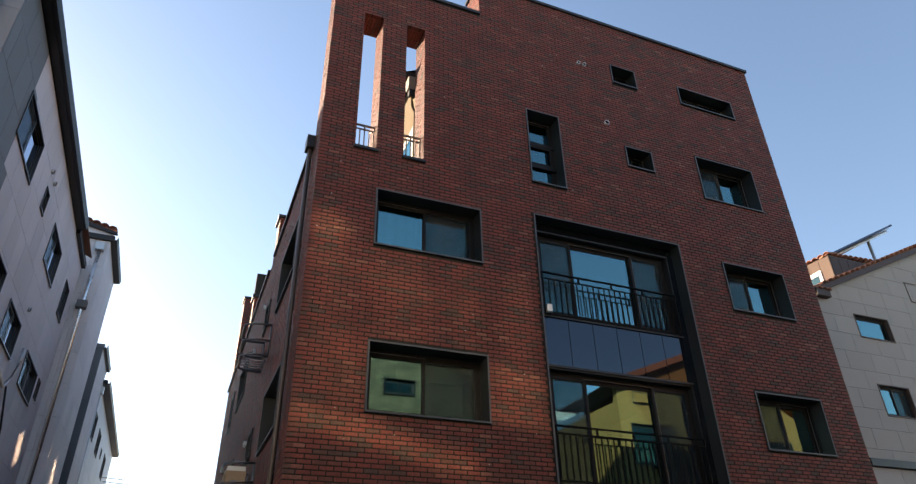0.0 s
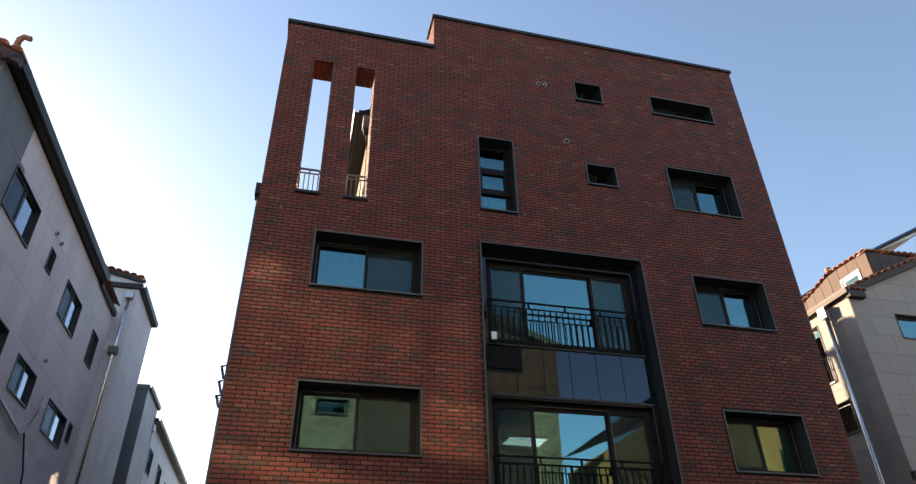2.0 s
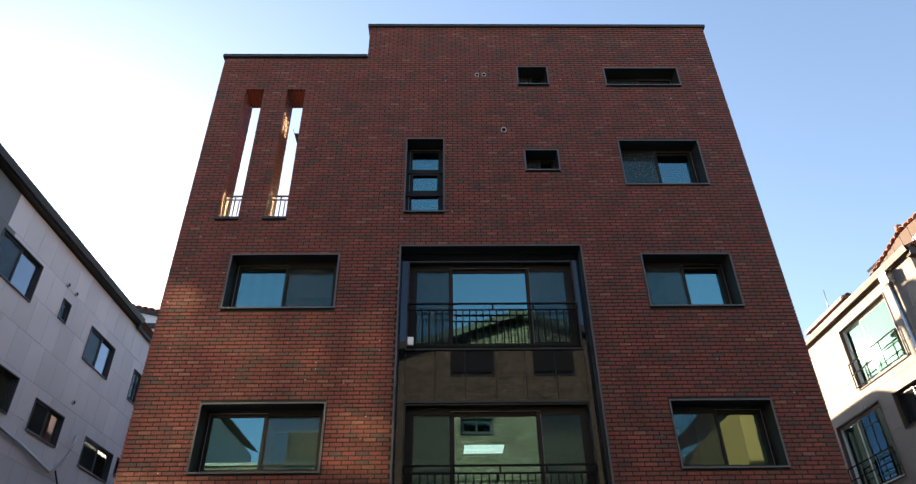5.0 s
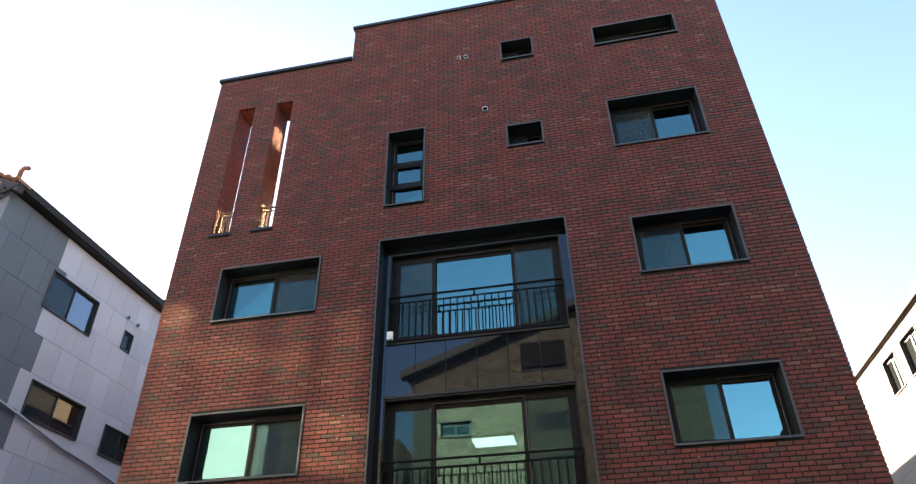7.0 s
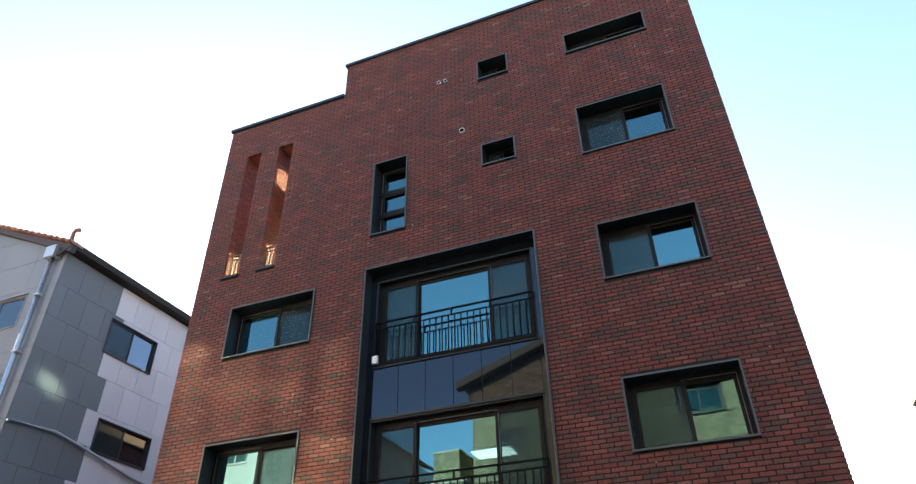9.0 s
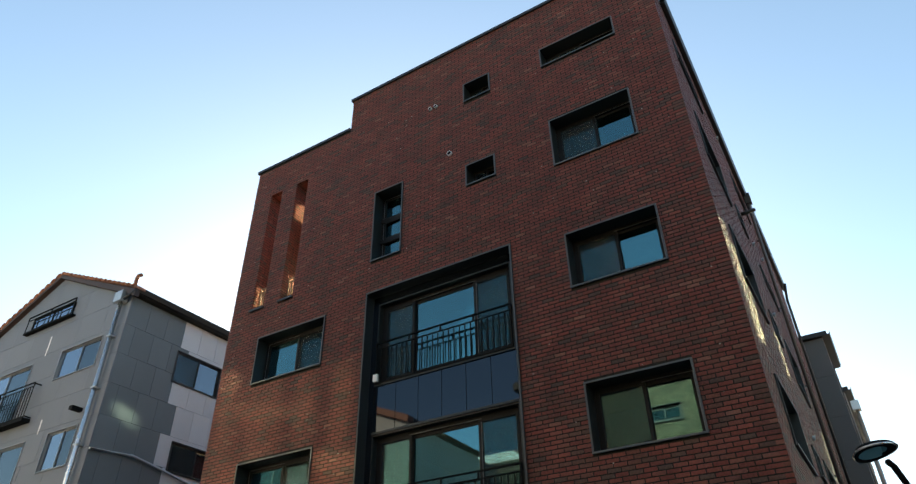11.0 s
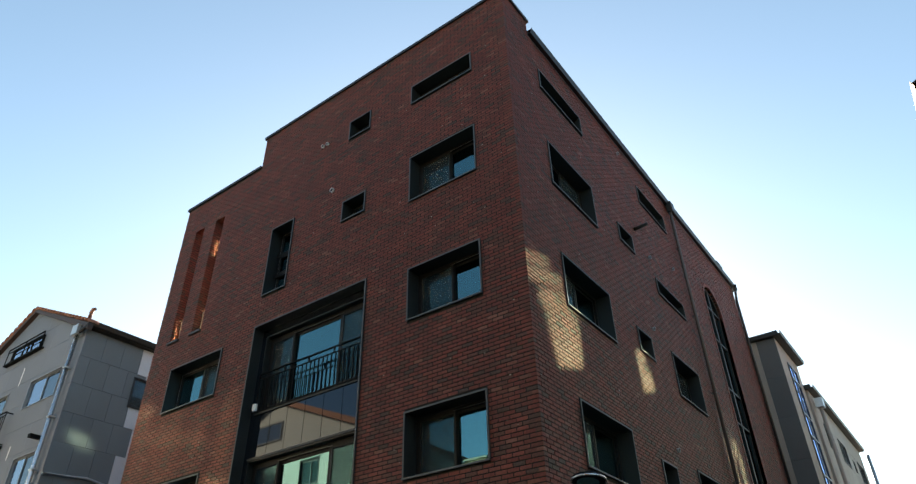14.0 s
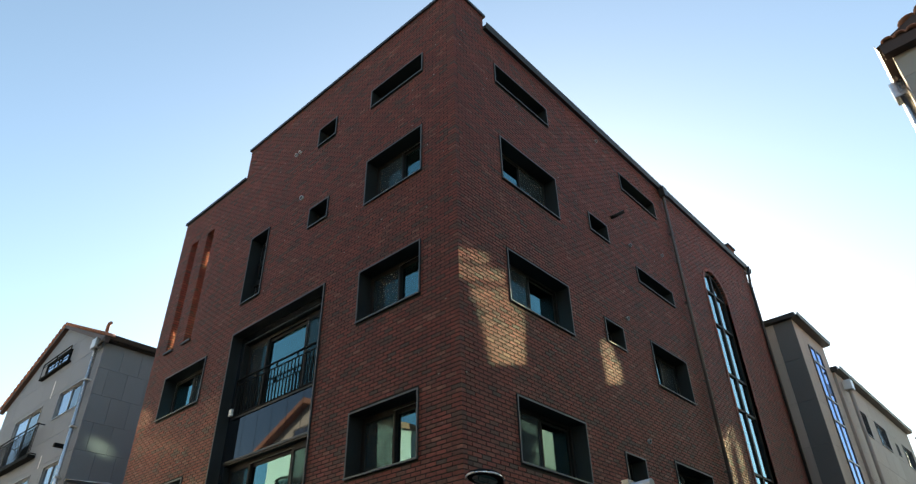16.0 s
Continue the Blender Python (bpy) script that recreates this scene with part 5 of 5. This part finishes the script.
part("antenna", tube([(7.0, 9.9, 12.0), (7.0, 9.8, 12.9)], 0.018, 6), GALV, cream)

solar = thing("solar_panel", (10.5, 6.5, 13.0), "tilted dark solar panel on steel posts above the roof", "solar panel")
bm = bmesh.new()
q = [Vector(p) for p in ((8.5, 5.6, 13.35), (13.2, 5.6, 15.8), (13.2, 9.4, 15.8), (8.5, 9.4, 13.35))]
lo = [bm.verts.new(p) for p in q]
hi = [bm.verts.new(p + Vector((-0.03, 0, 0.07))) for p in q]
bm.faces.new(lo)
bm.faces.new(hi)
for i in range(4):
    bm.faces.new((lo[i], lo[(i + 1) % 4], hi[(i + 1) % 4], hi[i]))
part("cell_sheet", bm, SOLAR, solar)
for (x, zt) in ((9.4, 13.78), (11.8, 15.03)):
    part("post", tube([(x, 5.9, 11.6), (x, 5.9, zt)], 0.06), GALV, solar)
bm = bmesh.new()
vs = [bm.verts.new(p) for p in ((8.52, 5.65, 13.33), (13.15, 5.65, 15.74), (13.15, 9.35, 15.74), (8.52, 9.35, 13.33))]
bm.faces.new(vs)
part("back_sheet", bm, CREAMSTONE, solar, "pale back sheet")
part("cross_beam", tube([(8.7, 5.8, 13.37), (13.0, 5.8, 15.6)], 0.05, 6), GALV, solar)

# ---------------------------------------------------------------- houses across the road
def far_house(name, label, x0, x1, y, eaves, apex, material, wins, mortar=None, verge=BROWNFASCIA):
    """A gabled house that looks north over the road. eaves: the heights at x0 and x1."""
    h = thing(name, ((x0 + x1) / 2, y - 5, 0), label, "building")
    F = face_axes("n", y)
    low = min(eaves)
    slope = lambda x: eaves[0] + (x - x0) / (apex[0] - x0) * (apex[1] - eaves[0]) if x < apex[0] else apex[1] + (x - apex[0]) / (x1 - apex[0]) * (eaves[1] - apex[1])
    w = wall(F, x0, x1, 0, low, 0.01, 0.3, wins, mortar or material, h)
    outline = [(x0, low), (x1, low)] + ([(x1, eaves[1])] if eaves[1] > low else []) + [apex] + ([(x0, eaves[0])] if eaves[0] > low else [])
    part("gable", prism(outline, F, 0.01, 0.3), mortar or material, h)
    if mortar:
        holes = list(wins)
        z = round(low / COURSE) * COURSE
        while z < apex[1]:
            cut = [x0 + (x1 - x0) * k / 200 for k in range(201) if slope(x0 + (x1 - x0) * k / 200) > z + 0.04]
            lo, hi = (min(cut), max(cut)) if cut else (x1, x1)
            holes += [(x0 - 1, lo, z, z + 0.067), (hi, x1 + 1, z, z + 0.067)]
            z += 0.067
        bricks(F, x0, x1, 3.015, apex[1], holes, material, w, seed=int(x0 * 7) + 99, deep=0.06)
    for kind, at in (("e", x1), ("w", x0)):
        wall(face_axes(kind, at), y - 10, y - 0.3, 0, low, 0, 0.3, [], material, h)
    wall(face_axes("s", y - 10), x0 + 0.3, x1 - 0.3, 0, low, 0, 0.3, [], material, h)
    bm = bmesh.new()
    ends = [(x0 - 0.35, eaves[0] - 0.1), apex, (x1 + 0.35, eaves[1] - 0.1)]
    for pa, pb in zip(ends, ends[1:]):
        va = [bm.verts.new((pa[0], yy, pa[1] + 0.22)) for yy in (y + 0.45, y - 10)]
        vb = [bm.verts.new((pb[0], yy, pb[1] + 0.22)) for yy in (y + 0.45, y - 10)]
        bm.faces.new((va[0], va[1], vb[1], vb[0]))
    part("roof", bm, TILE, h)
    band = [(ends[0][0], ends[0][1] - 0.05), (ends[0][0], ends[0][1] + 0.24), (apex[0], apex[1] + 0.24), (ends[2][0], ends[2][1] + 0.24), (ends[2][0], ends[2][1] - 0.05), (apex[0], apex[1] - 0.05)]
    part("verge_board", prism(band, F, -0.45, -0.02), verge, h)
    for o in wins:
        window(h, F, *o, depth=0.1, lights=((0.5, "g"), (0.5, "g")), liner=DARKALU, frame_mat=DARKALU, pane=FARGLASS, proud=0.02, room=0.8, label="window with green glass")
    return h


OLIVE = mat("dark_olive_eave", (0.06, 0.06, 0.045), rough=0.7, vary=0.15)
o1 = far_house("brick_house", "beige brick house with a wide dark-edged gable", -10.0, 0.5, -13.6, (11.8, 12.85), (-3.0, 14.2), BEIGE,
               [(-5.8, -4.1, 11.6, 12.75), (-2.6, -1.0, 11.6, 12.75), (-5.45, -4.2, 9.5, 10.1), (-2.45, -0.85, 9.57, 10.6), (-9.0, -7.8, 9.5, 10.1), (-8.8, -7.2, 6.4, 7.6), (-5.5, -4.0, 6.0, 7.3), (-2.2, -0.6, 6.0, 7.3)],
               PALE_MORTAR, OLIVE)
o2 = far_house("yellow_house", "yellow rendered house with a tiled gable and a glazed balcony", 5.0, 15.0, -13.6, (11.0, 10.4), (9.6, 12.9), YELLOW,
               [(5.8, 6.65, 10.3, 10.85), (5.5, 7.8, 7.75, 9.45), (10.2, 11.8, 7.6, 9.2), (12.8, 14.2, 7.6, 9.2), (6.5, 7.75, 5.0, 6.6), (10.2, 11.8, 5.0, 6.4)], verge=TILE)
FY = face_axes("n", -13.6)
part("balcony_floor", Boxes().on(FY, 6.2, 8.1, -0.6, -0.005, 7.6, 7.7), DARKALU, o2)
railing(o2, FY, 6.2, 8.1, 7.7, 8.75, -0.58, step=0.16, material=DARKALU, r=0.014)
o3 = far_house("cream_house", "cream stone house with a tiled gable", -27.6, -15.8, -13.6, (13.0, 11.6), (-23.6, 14.9), DARKCREAM,
               [(-21.6, -20.2, 10.2, 11.5), (-26.6, -25.2, 10.2, 11.5), (-24.8, -22.8, 9.6, 11.2), (-21.2, -19.6, 6.4, 7.8), (-26.6, -25.2, 7.4, 8.8)], verge=TILE)
attic_window(o3, FY, (-24.8, -22.8, 12.7, 13.7), DARKALU, "attic window in a dark frame")
o4 = thing("low_brick_house", (-14, -18, 0), "low beige brick house with a pale brick stair tower", "building")
FL = face_axes("n", -13.4)
lw = wall(FL, -15.4, -10.3, 0, 8.3, 0.02, 0.3, [(-13.6, -12.2, 6.2, 7.5)], PALE_MORTAR, o4)
bricks(FL, -15.4, -10.3, 3.015, 8.3, [(-13.6, -12.2, 6.2, 7.5)], BEIGE, lw, deep=0.06, seed=44)
part("side_wall", Boxes().add((-15.4, -22.0, 0), (-15.1, -13.7, 8.3)).add((-10.6, -22.0, 0), (-10.3, -13.7, 8.3)).add((-15.1, -22.0, 0), (-10.6, -21.7, 8.3)), BEIGE, o4)
part("flat_roof", Boxes().add((-15.1, -21.7, 8.0), (-10.6, -13.7, 8.2)), CONCRETE, o4)
part("coping", Boxes().add((-15.45, -13.72, 8.302), (-10.2, -13.32, 8.4)), CREAMSTONE, o4)
tower = part("stair_tower", Boxes().add((-11.79, -17.0, 8.2), (-10.73, -14.01, 9.65)), PALE_MORTAR, o4, "pale brick stair tower")
bricks(face_axes("n", -14.0), -11.8, -10.72, 8.375, 9.65, [], BEIGE, tower, deep=0.06, seed=45)
bricks(face_axes("e", -10.72), -17.0, -14.07, 8.375, 9.65, [], BEIGE, tower, deep=0.06, seed=46)
part("tower_cap", Boxes().add((-11.85, -17.05, 9.652), (-10.67, -13.95, 9.72)), CREAMSTONE, o4)
window(o4, FL, -13.6, -12.2, 6.2, 7.5, depth=0.1, lights=((0.5, "g"), (0.5, "g")), liner=DARKALU, frame_mat=DARKALU, pane=GREENGLASS, proud=0.02, room=0.8, label="window with green glass")

# ---------------------------------------------------------------- street lamp at the corner
sl = thing("street_lamp", (1.62, 0.1, 0), "dark street lamp with an oval head beside the brick corner", "street lamp")
part("pole", tube([(1.62, 0.1, 0), (1.62, 0.1, 3.42)], 0.06, 12), GALV, sl)
part("cross_arm", tube([(1.1, 0.2, 3.41), (2.62, 0.05, 3.43)], 0.045, 12), GALV, sl)
part("arm_clamp", Boxes().add((2.28, 0.02, 3.46), (2.36, 0.14, 3.51)), GALV, sl)
part("lamp_arm", tube([(1.1, 0.1, 3.42), (1.02, -0.2, 3.6), (0.98, -0.3, 3.63)], 0.035, 10), BLACK, sl)
bm = bmesh.new()
bmesh.ops.create_uvsphere(bm, u_segments=24, v_segments=12, radius=1.0)
bmesh.ops.scale(bm, vec=(0.19, 0.36, 0.075), verts=bm.verts)
for v in bm.verts:
    if v.co.z < -0.02:
        v.co.z = -0.02
    v.co.x *= 1 - 0.25 * (v.co.y / 0.36)
for f in bm.faces:
    f.smooth = True
head = part("lamp_head", bm, BLACK, None)
head.matrix_basis = pose(0.87, -0.56, 3.69, 0, 0, 20)
attach(head, sl)
ring = [(0.192 * math.cos(k * 0.2618) * (1 - 0.25 * math.sin(k * 0.2618)), 0.362 * math.sin(k * 0.2618), -0.012) for k in range(25)]
rim = part("rim", tube(ring, 0.012, 6), STEEL, None, "polished metal rim")
rim.matrix_basis = pose(0.87, -0.56, 3.69, 0, 0, 20)
attach(rim, head)
bm = bmesh.new()
bmesh.ops.create_circle(bm, cap_ends=True, radius=1.0, segments=20)
bmesh.ops.scale(bm, vec=(0.13, 0.24, 1), verts=bm.verts)
lens = part("lens", bm, GLASS, None)
lens.matrix_basis = pose(0.87, -0.6, 3.667, 0, 0, 20)
attach(lens, head)
